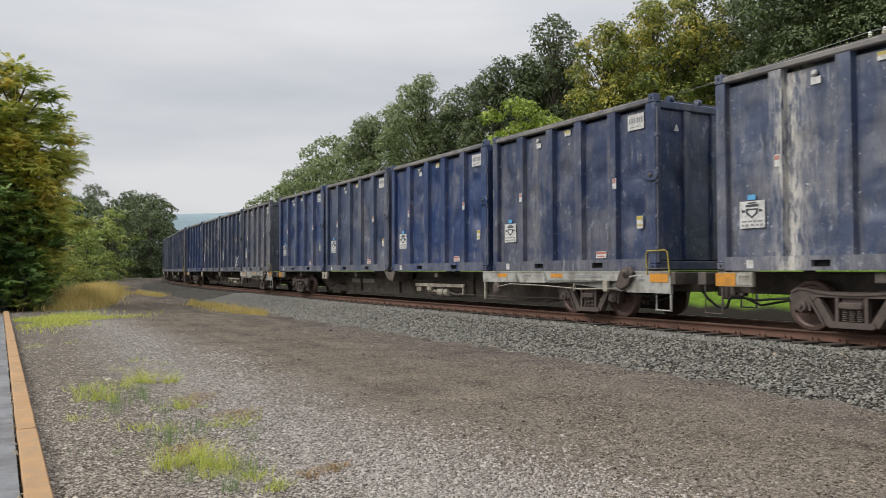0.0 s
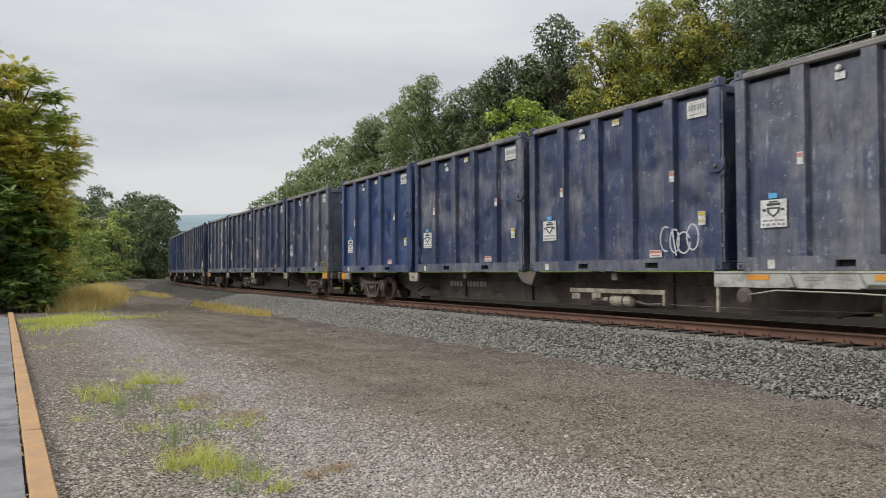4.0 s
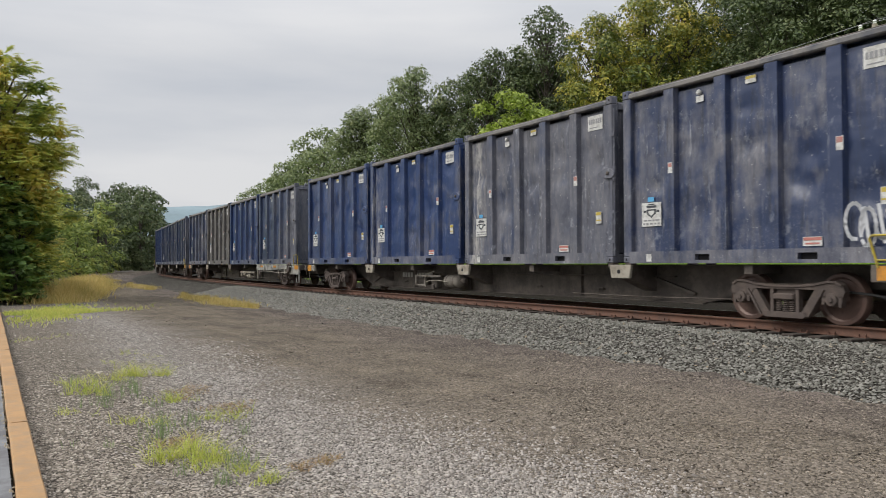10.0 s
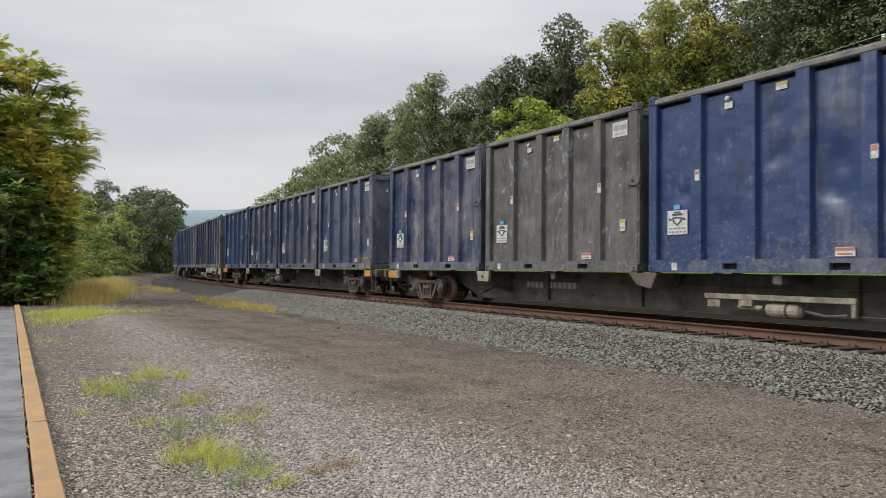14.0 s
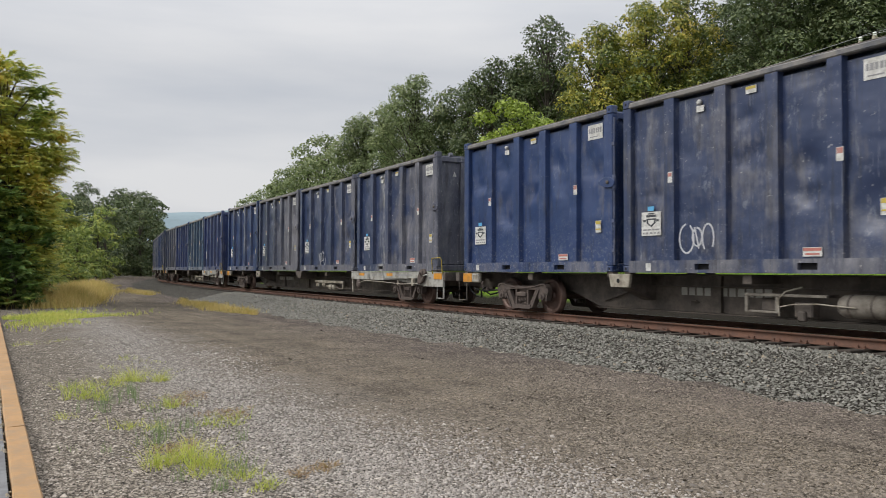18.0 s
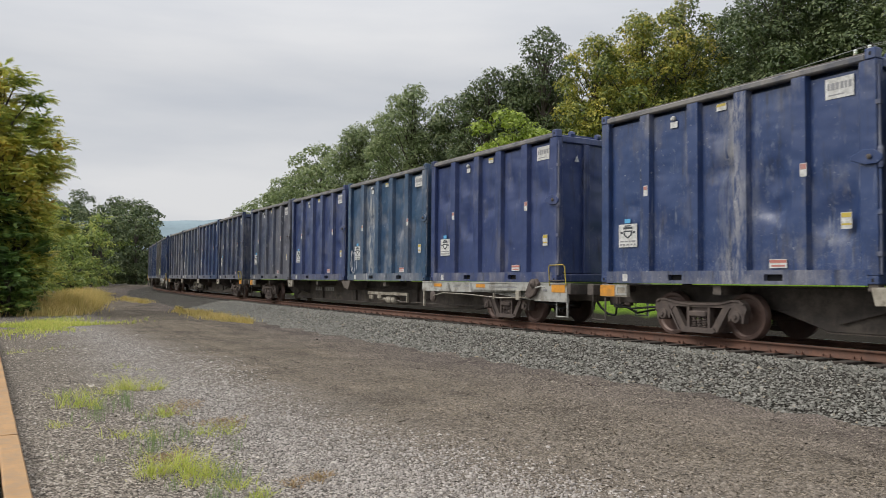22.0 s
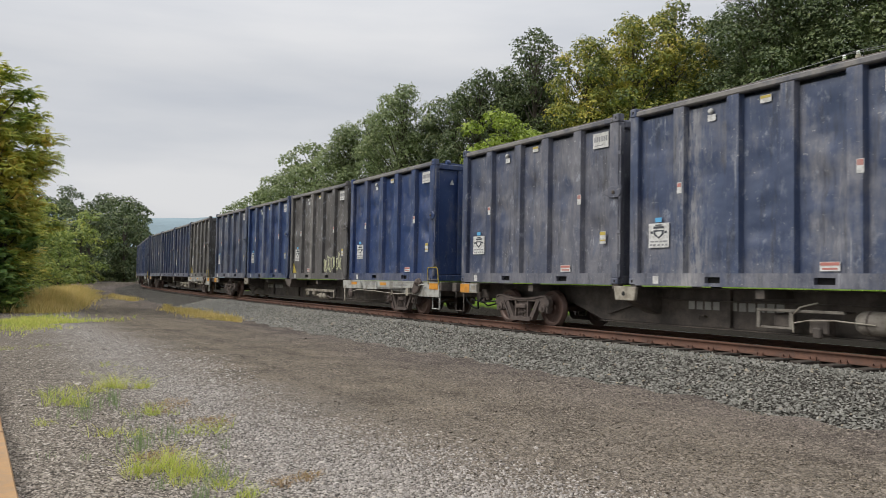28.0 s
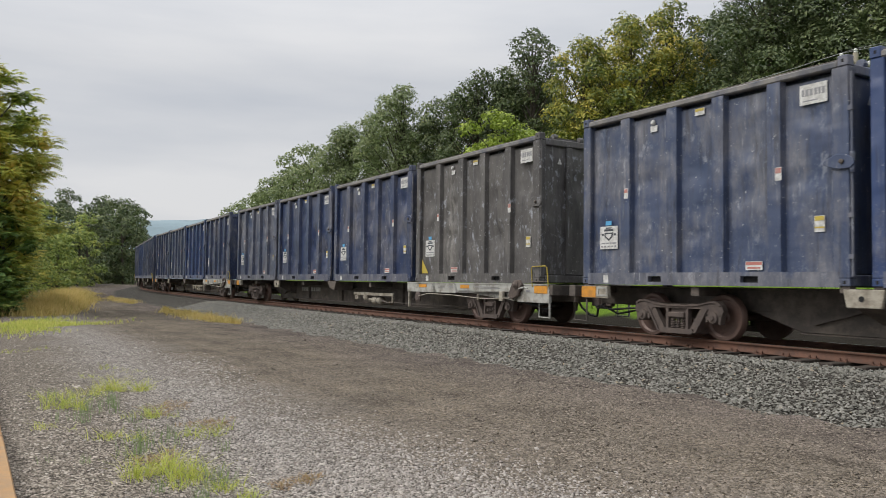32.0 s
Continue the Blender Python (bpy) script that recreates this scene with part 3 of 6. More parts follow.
def beside(s, lateral, z=0.0):
    p, d, n = frame_at(s)
    q = p + n * lateral
    return (q[0], q[1], z)


def track_distance(xy):
    """Signed distance of points to the track (positive on the yard side) and the length along it."""
    pts, ss = LINE[::4], S_ALL[::4]
    tt = TURN_ALL[::4]
    out = np.empty(len(xy))
    along = np.empty(len(xy))
    for i in range(0, len(xy), 4000):
        q = xy[i:i + 4000]
        d2 = ((q[:, None, :] - pts[None]) ** 2).sum(2)
        j = d2.argmin(1)
        nrm = np.stack([-np.sin(tt[j]), np.cos(tt[j])], 1)
        tan = np.stack([np.cos(tt[j]), np.sin(tt[j])], 1)
        side = ((q - pts[j]) * nrm).sum(1)
        out[i:i + 4000] = np.where(np.abs(side) > 0.01, np.sign(side), 1) * np.maximum(np.sqrt(d2[np.arange(len(q)), j] - np.minimum(((q - pts[j]) * tan).sum(1) ** 2, d2[np.arange(len(q)), j])), 0)
        along[i:i + 4000] = ss[j]
    return out, along


def travelled(t):
    return 8.754389 * t - 0.022527 * t ** 2 + 0.00033641 * t ** 3 - 3.7055e-6 * t ** 4 + 7.436e-9 * t ** 5


CAR_PITCH, FIRST_CENTRE, PIVOT = 26.745, 17.36, 10.19
BOX_PITCH, BOX_LENGTH, BOX_Z = 6.391, 6.06, 1.03
BOX_FIRST = -1.5 * BOX_PITCH - BOX_LENGTH / 2


def car_pose(n, t):
    s = FIRST_CENTRE + n * CAR_PITCH - travelled(t)
    a, b = on_track(s - PIVOT), on_track(s + PIVOT)
    c, d = (a + b) / 2, b - a
    return pose(c[0], c[1], RAIL_TOP, 0, 0, math.degrees(math.atan2(d[1], d[0])))


# ---- the ground: one sheet to the horizon ----
def spread(lo, hi, near, grow):
    out, x, step = [0.0], 0.0, near
    while x < hi:
        x += step
        step *= grow
        out.append(x)
    neg, x, step = [], 0.0, near
    while x > lo:
        x -= step
        step *= grow
        neg.append(x)
    return np.array(neg[::-1] + out)


def ground_height(x, y):
    """Gentle unevenness of the yard, in metres."""
    return 0.025 * np.sin(0.9 * x + 0.5 * y) * np.cos(0.6 * y - 0.4 * x) + 0.03 * np.sin(0.23 * x + 1.3) * np.sin(0.19 * y)


def bank_height(lat):
    """The meadow bank that climbs to the wood behind the track."""
    return np.interp(-lat, [4.5, 6.0, 7.2, 26.0, 60.0, 400.0], [0.0, 0.12, 0.82, 3.0, 5.0, 5.0])


def build_ground():
    gx = spread(-3000, 3000, 0.45, 1.045)
    gy = spread(-3000, 3400, 0.45, 1.045)
    X, Y = np.meshgrid(gx, gy)
    xy = np.stack([X.ravel(), Y.ravel()], 1)
    lat, along = track_distance(xy)
    z = ground_height(xy[:, 0], xy[:, 1])
    r = np.hypot(xy[:, 0], xy[:, 1])
    z *= np.clip(1.4 - r / 60, 0, 1)
    z -= np.where(np.abs(lat) < 3.6, 0.12, 0)
    z += bank_height(lat)
    rise = np.clip((xy[:, 1] - 45) / 80, 0, 1) * np.clip((lat - 3) / 4, 0, 1) * np.clip((40 - lat) / 20, 0, 1)
    z += 0.4 * rise
    nx, ny = len(gx), len(gy)
    i = np.arange(nx * ny).reshape(ny, nx)
    faces = np.stack([i[:-1, :-1], i[:-1, 1:], i[1:, 1:], i[1:, :-1]], -1).reshape(-1, 4)
    me = mesh_from("ground", np.c_[xy, z], faces, GROUND)
    at = me.attributes.new("lateral", "FLOAT", "POINT")
    at.data.foreach_set("value", np.clip(lat, -400, 400).astype(np.float32))
    ob = smooth(new("ground", me))
    tagged(ob, "grey gravel yard with a brown dirt road and meadow", "ground", kind="structure")


build_ground()


def sweep(name, section, s0, s1, step, material, closed=False, parent=None):
    """A cross-section (lateral, z) carried along the track."""
    ss = np.arange(s0, s1 + step / 2, step)
    k = len(section)
    verts = []
    for s in ss:
        p, d, n = frame_at(s)
        for la, z in section:
            q = p + n * la
            verts.append((q[0], q[1], z))
    faces = []
    for i in range(len(ss) - 1):
        for j in range(k if closed else k - 1):
            a, b = i * k + j, i * k + (j + 1) % k
            faces.append((a, b, b + k, a + k))
    me = mesh_from(name, verts, faces, material)
    ob = new(name, me)
    if parent:
        ob.parent = parent
    return ob


def build_track():
    bed = sweep("ballast_bed", [(-5.0, -0.15), (-2.9, 0.32), (-2.1, 0.36), (-1.45, 0.36), (-1.2, 0.34), (1.2, 0.34), (1.45, 0.36), (2.1, 0.36), (3.0, 0.14), (4.3, -0.15)], -80, 380, 2.0, BED)
    tagged(bed, "raised bed of crushed grey stone ballast", "ballast", kind="structure")
    track = tagged(new("railway_track"), "rusty rails spiked to dark timber ties", "track", kind="structure")
    for side in (1, -1):
        c = 0.755 * side
        prof = [(c - 0.07, 0.40), (c + 0.07, 0.40), (c + 0.07, 0.42), (c + 0.012, 0.44), (c + 0.012, 0.525), (c + 0.037, 0.535), (c + 0.037, 0.562), (c + 0.028, RAIL_TOP), (c - 0.028, RAIL_TOP), (c - 0.037, 0.562), (c - 0.037, 0.535), (c - 0.012, 0.525), (c - 0.012, 0.44), (c - 0.07, 0.42)]
        sweep("rail", prof, -80, 380, 1.0, RAIL_RUST, True, track)
        sweep("running_band", [(c + 0.022, RAIL_TOP + 0.002), (c - 0.022, RAIL_TOP + 0.002)], -80, 380, 1.0, TREAD, False, track)
    tie = boxes((-0.115, 0.115, -1.3, 1.3, 0.24, 0.405), bevel=0.012)
    tie_me = part("tie", tie, TIE_WOOD, track).data
    plate = part("tie_plate", boxes((-0.09, 0.09, 0.60, 0.91, 0.405, 0.418), (-0.09, 0.09, -0.91, -0.60, 0.405, 0.418), (-0.07, -0.045, 0.835, 0.86, 0.40, 0.46), (0.045, 0.07, 0.835, 0.86, 0.40, 0.46)), RAIL_RUST, track)
    first = True
    rng = random.Random(5)
    for s in np.arange(-14, 75, 0.52):
        p, d, n = frame_at(s)
        m = pose(p[0], p[1], rng.uniform(-0.012, 0.004), 0, 0, math.degrees(math.atan2(d[1], d[0])) + rng.uniform(-1, 1))
        if first:
            a, b = track.children[-2], track.children[-1]
        else:
            a, b = new("tie", tie_me), new("tie_plate", plate.data)
            a.parent = b.parent = track
        a.matrix_basis = m
        b.matrix_basis = m
        first = False


build_track()


# ---- the waste containers ----
HL, HW, HT = BOX_LENGTH / 2, 1.30, 3.52
RIB_AT = [1.28, 2.52, 3.60, 4.75]          # from the trailing end
POST_TRAIL, POST_LEAD = 0.22, 0.28


PANEL_Y = 1.188                             # the sheets lie well behind the ribs


def dented_panel(x0, x1, z0, z1, y, amount, seed, side=1):
    """A steel sheet with pressed-in creases across it and a soft bulge here and there."""
    rnd = random.Random(seed)
    nx, nz = 8, 26
    w = x1 - x0
    dents = [(x0 + w * rnd.uniform(0.25, 0.75), rnd.uniform(0.9, 2.85), w * rnd.uniform(0.24, 0.45), rnd.uniform(0.12, 0.26), -amount * rnd.uniform(0.5, 1.2)) for _ in range(rnd.randint(2, 4))]
    dents += [(x0 + w * rnd.uniform(0.2, 0.8), rnd.uniform(0.7, 3.0), w * rnd.uniform(0.3, 0.6), rnd.uniform(0.3, 0.6), rnd.uniform(-0.7, 0.6) * amount) for _ in range(2)]
    lean = [rnd.uniform(-0.5, 0.5) for _ in dents]
    verts, faces = [], []
    for j in range(nz + 1):
        for i in range(nx + 1):
            x, z = x0 + w * i / nx, z0 + (z1 - z0) * j / nz
            edge = min(1, 5 * min(i, nx - i) / nx, 8 * min(j, nz - j) / nz)
            d = sum(a * math.exp(-((x - cx) / wx) ** 2 - ((z - cz - k * (x - cx)) / wz) ** 2) for (cx, cz, wx, wz, a), k in zip(dents, lean))
            verts.append((x, side * (y + max(-0.095, min(0.018, d)) * edge), z))
    for j in range(nz):
        for i in range(nx):
            a = j * (nx + 1) + i
            q = (a, a + 1, a + nx + 2, a + nx + 1)
            faces.append(q if side < 0 else q[::-1])
    return verts, faces


def decal(x0, x1, z0, z1, y, side=1):
    """A thin plate on the container's side, distances from its trailing end."""
    return boxes((HL - x1, HL - x0, min(side * y, side * (y + 0.004)), max(side * y, side * (y + 0.004)), z0, z1))


def build_container(variant):
    """A tall steel waste container; x runs to its trailing end, +y is the yard side."""
    box = new("waste_container")
    amount = (0.065, 0.075, 0.055, 0.075, 0.08, 0.07)[variant]
    bounds = [POST_TRAIL] + [v for r in RIB_AT for v in (r - 0.17, r + 0.17)] + [BOX_LENGTH - POST_LEAD]
    for side in (1, -1):
        if side > 0:
            for k in range(5):
                a, b = bounds[2 * k] - 0.02, bounds[2 * k + 1] + 0.02
                vs, fs = dented_panel(HL - b, HL - a, 0.20, 3.315, PANEL_Y, amount, 31 * variant + 7 * k + side, side)
                smooth(part("side_panel", mesh_from("side_panel", vs, fs, PAINT), None, box))
            for r in RIB_AT:
                x = HL - r
                part("rib", prism([(x - 0.155, PANEL_Y - 0.01), (x - 0.125, HW), (x + 0.125, HW), (x + 0.155, PANEL_Y - 0.01)], "z", 0.20, 3.39), PAINT, box)
            part("slot_back", boxes((-HL + 0.1, HL - 0.1, 0.98, 1.0, 3.20, 3.42)), PAINT, box)
        else:
            bm = boxes((-HL + 0.1, HL - 0.1, -1.245, -1.225, 0.2, 3.42))
            for r in RIB_AT:
                x = HL - r
                add_prism(bm, [(x - 0.17, -1.235), (x - 0.115, -HW), (x + 0.115, -HW), (x + 0.17, -1.235)], "z", 0.20, 3.39)
            part("ribbed_wall", bm, PAINT, box)
        ya, yb = sorted((side * 1.12, side * HW))
        part("corner_post", boxes((HL - POST_TRAIL, HL, ya, yb, 0.12, 3.40), bevel=0.015), PAINT, box)
        part("corner_post", boxes((-HL, -HL + POST_LEAD, ya, yb, 0.12, 3.40), bevel=0.015), PAINT, box)
        part("top_rail", boxes((-HL + 0.17, HL - 0.17, *sorted((side * 1.17, side * (HW + 0.012))), 3.39, 3.50), bevel=0.02), TOP_RAIL, box, "grey worn steel top rail")
        # bottom rail with two fork pockets
        cuts = [(0.17, 1.92), (2.26, 4.08), (4.44, BOX_LENGTH - 0.17)]
        yy = sorted((side * 1.20, side * (HW + 0.006)))
        dims = [(HL - b, HL - a, *yy, -0.018, 0.225) for a, b in cuts]
        dims += [(HL - b, HL - a, *yy, z0, z1) for a, b in ((1.92, 2.26), (4.08, 4.44)) for z0, z1 in ((-0.018, 0.045), (0.155, 0.225))]
        part("bottom_rail", boxes(*dims), RAIL_PAINT, box)
        for a, b in ((1.92, 2.26), (4.08, 4.44)):
            # solid block, coloured as the shade inside the pocket
            part("fork_pocket", boxes((HL - b + 0.001, HL - a - 0.001, *sorted((side * 1.0, side * 1.21)), 0.046, 0.154)), HOLE_SHADE, box, "dark block painted as the fork pocket's shade")
        for x0, x1 in ((-HL, -HL + 0.175), (HL - 0.175, HL)):
            for z0, z1 in ((0.0, 0.12), (3.40, HT + 0.05)):
                cast = part("corner_casting", boxes((x0, x1, *sorted((side * 1.14, side * (HW + 0.01))), z0, z1), bevel=0.012), PAINT, box)
                if side < 0:
                    continue
                xm, zm = (x0 + x1) / 2, (z0 + z1) / 2
                # dark block on the casting in place of a shaded opening
                part("hole", boxes((xm - 0.03, xm + 0.03, *sorted((side * (HW - 0.03), side * (HW + 0.012))), zm - 0.035, zm + 0.035), bevel=0.01), HOLE_SHADE, cast)
    part("floor", boxes((-HL + 0.02, HL - 0.02, -1.2, 1.2, 0.03, 0.14)), PAINT, box)
    part("roof_lid", prism([(-1.15, 3.42), (1.15, 3.42), (1.15, 3.47), (0.6, 3.505), (-0.6, 3.505), (-1.15, 3.47)], "x", -HL + 0.12, HL - 0.12), PAINT, box, "flat steel lid with rounded edges")
    part("lid_edge", tube([(-HL + 0.2, 1.24, 3.515), (HL - 0.2, 1.24, 3.515)], 0.018, 6), GRIMY, box)
    # ends: leading door and trailing wall
    for e, nm in ((-1, "end_door"), (1, "end_wall")):
        vs, fs = dented_panel(-1.16, 1.16, 0.2, 3.34, HL - 0.07, amount * 0.6, 91 + variant + e, 1)
        vs = [(e * y, -e * x, z) for x, y, z in vs]
        wall = smooth(part(nm, mesh_from(nm, vs, fs, PAINT), None, box))
        for yr in (-0.42, 0.38):
            xs = sorted((e * (HL - 0.08), e * (HL - 0.005)))
            part("end_rib", boxes((*xs, yr - 0.09, yr + 0.09, 0.2, 3.28), bevel=0.012), PAINT, wall)
        part("end_header", boxes((*sorted((e * (HL - 0.12), e * (HL + 0.005))), -1.14, 1.14, 3.28, 3.44), bevel=0.02), PAINT, box)
        part("end_sill", boxes((*sorted((e * (HL - 0.12), e * HL)), -1.14, 1.14, 0.0, 0.18), bevel=0.015), PAINT, box)
    for yl in (-0.8, 0.0, 0.8):
        part("lid_lug", lathe([(0.07, yl - 0.06), (0.08, yl), (0.07, yl + 0.06)], 10, "y", (-HL + 0.08, 0, 3.50)), PAINT, box)
    # lock gear on the leading corner
    rod = part("lock_rod", tube([(-HL - 0.03, 1.27, 0.15), (-HL - 0.03, 1.27, 3.3)], 0.022, 8), RAIL_PAINT, box, "worn lock rod")
    for zg in (0.42, 1.05, 2.7):
        part("lock_guide", boxes((-HL - 0.06, -HL + 0.02, 1.23, 1.305, zg, zg + 0.07)), RAIL_PAINT, rod)
    hinge = part("door_hinge", prism([(-HL - 0.10, 1.86), (-HL - 0.04, 1.80), (-HL + 0.16, 1.80), (-HL + 0.40, 1.885), (-HL + 0.40, 1.945), (-HL + 0.18, 2.04), (-HL + 0.02, 2.02), (-HL - 0.10, 1.93)], "y", HW + 0.002, HW + 0.05, bevel=0.008), PAINT, box, "faceted door hinge plate")
    part("hinge_bolt", lathe([(0.035, HW + 0.05), (0.04, HW + 0.075), (0.02, HW + 0.085)], 10, "y", (-HL + 0.09, 0, 1.915)), GRIMY, hinge)
    part("hinge_pin", lathe([(0.035, 1.74), (0.045, 1.78), (0.045, 2.02), (0.035, 2.06)], 10, "z", (-HL - 0.05, HW - 0.01, 0)), RAIL_PAINT, hinge)
    # printed plates on the yard side
    yp, yr = PANEL_Y + 0.022, HW + 0.003
    sign = part("warning_sign", decal(0.45, 0.98, 0.73, 1.21, yp), WHITE, box, "white shield sign with dark print")
    part("shield", prism([(HL - 0.85, 1.075), (HL - 0.58, 1.075), (HL - 0.59, 0.985), (HL - 0.715, 0.90), (HL - 0.84, 0.985)], "y", yp + 0.005, yp + 0.007), DECAL_DARK, sign)
    part("crest", prism([(HL - 0.80, 1.045), (HL - 0.63, 1.045), (HL - 0.64, 0.995), (HL - 0.715, 0.94), (HL - 0.79, 0.995)], "y", yp + 0.0075, yp + 0.010), WHITE, sign)
    part("print_bar", boxes(*[(HL - x1, HL - x0, yp + 0.005, yp + 0.008, z0, z1) for x0, x1, z0, z1 in ((0.58, 0.85, 1.105, 1.15), (0.63, 0.80, 1.16, 1.185), (0.50, 0.57, 1.01, 1.055), (0.86, 0.93, 1.01, 1.055))]), DECAL_DARK, sign)
    part("print_bar", boxes(*[(HL - x1, HL - x0, yp + 0.005, yp + 0.008, z0, z1) for x0, x1, z0, z1 in ((0.50, 0.60, 0.835, 0.865), (0.62, 0.72, 0.835, 0.865), (0.74, 0.80, 0.835, 0.865), (0.82, 0.93, 0.835, 0.865), (0.49, 0.54, 0.765, 0.80), (0.57, 0.64, 0.765, 0.80), (0.68, 0.75, 0.765, 0.80), (0.80, 0.85, 0.765, 0.80), (0.89, 0.94, 0.765, 0.80))]), DECAL_GREY, sign)
    part("sticker", decal(0.62, 0.79, 1.23, 1.32, yp), DECAL_BLUE, box, "small blue sticker")
    st = part("sticker", decal(1.26, 1.37, 1.74, 1.95, yr), WHITE, box, "small red and white sticker")
    part("band", decal(1.27, 1.36, 1.86, 1.93, yr + 0.004), DECAL_RED, st)
    part("vent_cap", lathe([(0.045, PANEL_Y), (0.055, PANEL_Y + 0.05), (0.03, PANEL_Y + 0.08)], 10, "y", (HL - 1.98, 0, 3.20)), WHITE, box)
    part("sticker", decal(1.90, 2.08, 3.02, 3.14, PANEL_Y + 0.022), WHITE, box)
    st = part("sticker", decal(3.02, 3.24, 3.15, 3.28, PANEL_Y + 0.022), WHITE, box, "yellow and white sticker")
    part("band", decal(3.03, 3.23, 3.225, 3.275, PANEL_Y + 0.026), DECAL_YELLOW, st)
    st = part("sticker", decal(4.78, 4.90, 1.74, 1.96, yr), WHITE, box, "small red and white sticker")
    part("band", decal(4.79, 4.89, 1.86, 1.95, yr + 0.004), DECAL_RED, st)
    plate = part("number_panel", decal(5.18, 5.66, 2.93, 3.26, PANEL_Y + 0.022), WHITE, box, "white panel with grey print")
    part("print_bar", boxes(*[(HL - x1, HL - x0, PANEL_Y + 0.027, PANEL_Y + 0.030, z0, z1) for x0, x1, z0, z1 in ((5.22, 5.26, 3.07, 3.18), (5.28, 5.34, 3.07, 3.18), (5.36, 5.41, 3.07, 3.18), (5.44, 5.49, 3.07, 3.18), (5.51, 5.55, 3.07, 3.18), (5.57, 5.62, 3.07, 3.18), (5.24, 5.50, 2.98, 3.00))]), DECAL_GREY, plate)
    st = part("sticker", decal(5.42, 5.60, 0.86, 1.12, PANEL_Y + 0.022), WHITE, box, "yellow and white label")
    part("band", decal(5.43, 5.59, 1.04, 1.11, PANEL_Y + 0.026), DECAL_YELLOW, st)
    part("band", decal(5.43, 5.59, 0.92, 0.945, PANEL_Y + 0.026), DECAL_YELLOW, st)
    ax = 1.92 if variant == 3 else 4.12
    st = part("sticker", decal(ax, ax + 0.34, 0.26, 0.41, PANEL_Y + 0.022), WHITE, box, "red and white label")
    part("band", decal(ax + 0.01, ax + 0.33, 0.35, 0.40, PANEL_Y + 0.026), DECAL_RED, st)
    part("band", decal(ax + 0.04, ax + 0.30, 0.285, 0.315, PANEL_Y + 0.026), DECAL_RED, st)
    if variant == 3:
        part("corner_mark", prism([(HL - 0.24, 0.24), (HL - 0.62, 0.24), (HL - 0.24, 0.66)], "y", PANEL_Y + 0.022, PANEL_Y + 0.027), DECAL_YELLOW, box, "yellow triangle")
    part("sticker", decal(0.66, 0.80, 0.02, 0.17, HW + 0.008), WHITE, box)
    # plates on the leading door
    xe = -HL + 0.02
    part("end_label", boxes((xe, xe + 0.004, -0.75, -0.55, 1.88, 2.0), (xe, xe + 0.004, -0.69, -0.61, 1.76, 1.88)), WHITE, box)
    st = part("end_label", boxes((xe, xe + 0.004, -0.80, -0.52, 0.55, 0.85)), WHITE, box, "yellow and white label")
    part("band", boxes((xe - 0.004, xe, -0.79, -0.53, 0.75, 0.84)), DECAL_YELLOW, st)
    part("end_label", prism([(0.75, 2.85), (0.62, 2.85), (0.68, 3.0)], "x", xe, xe + 0.004), WHITE, box)
    return box


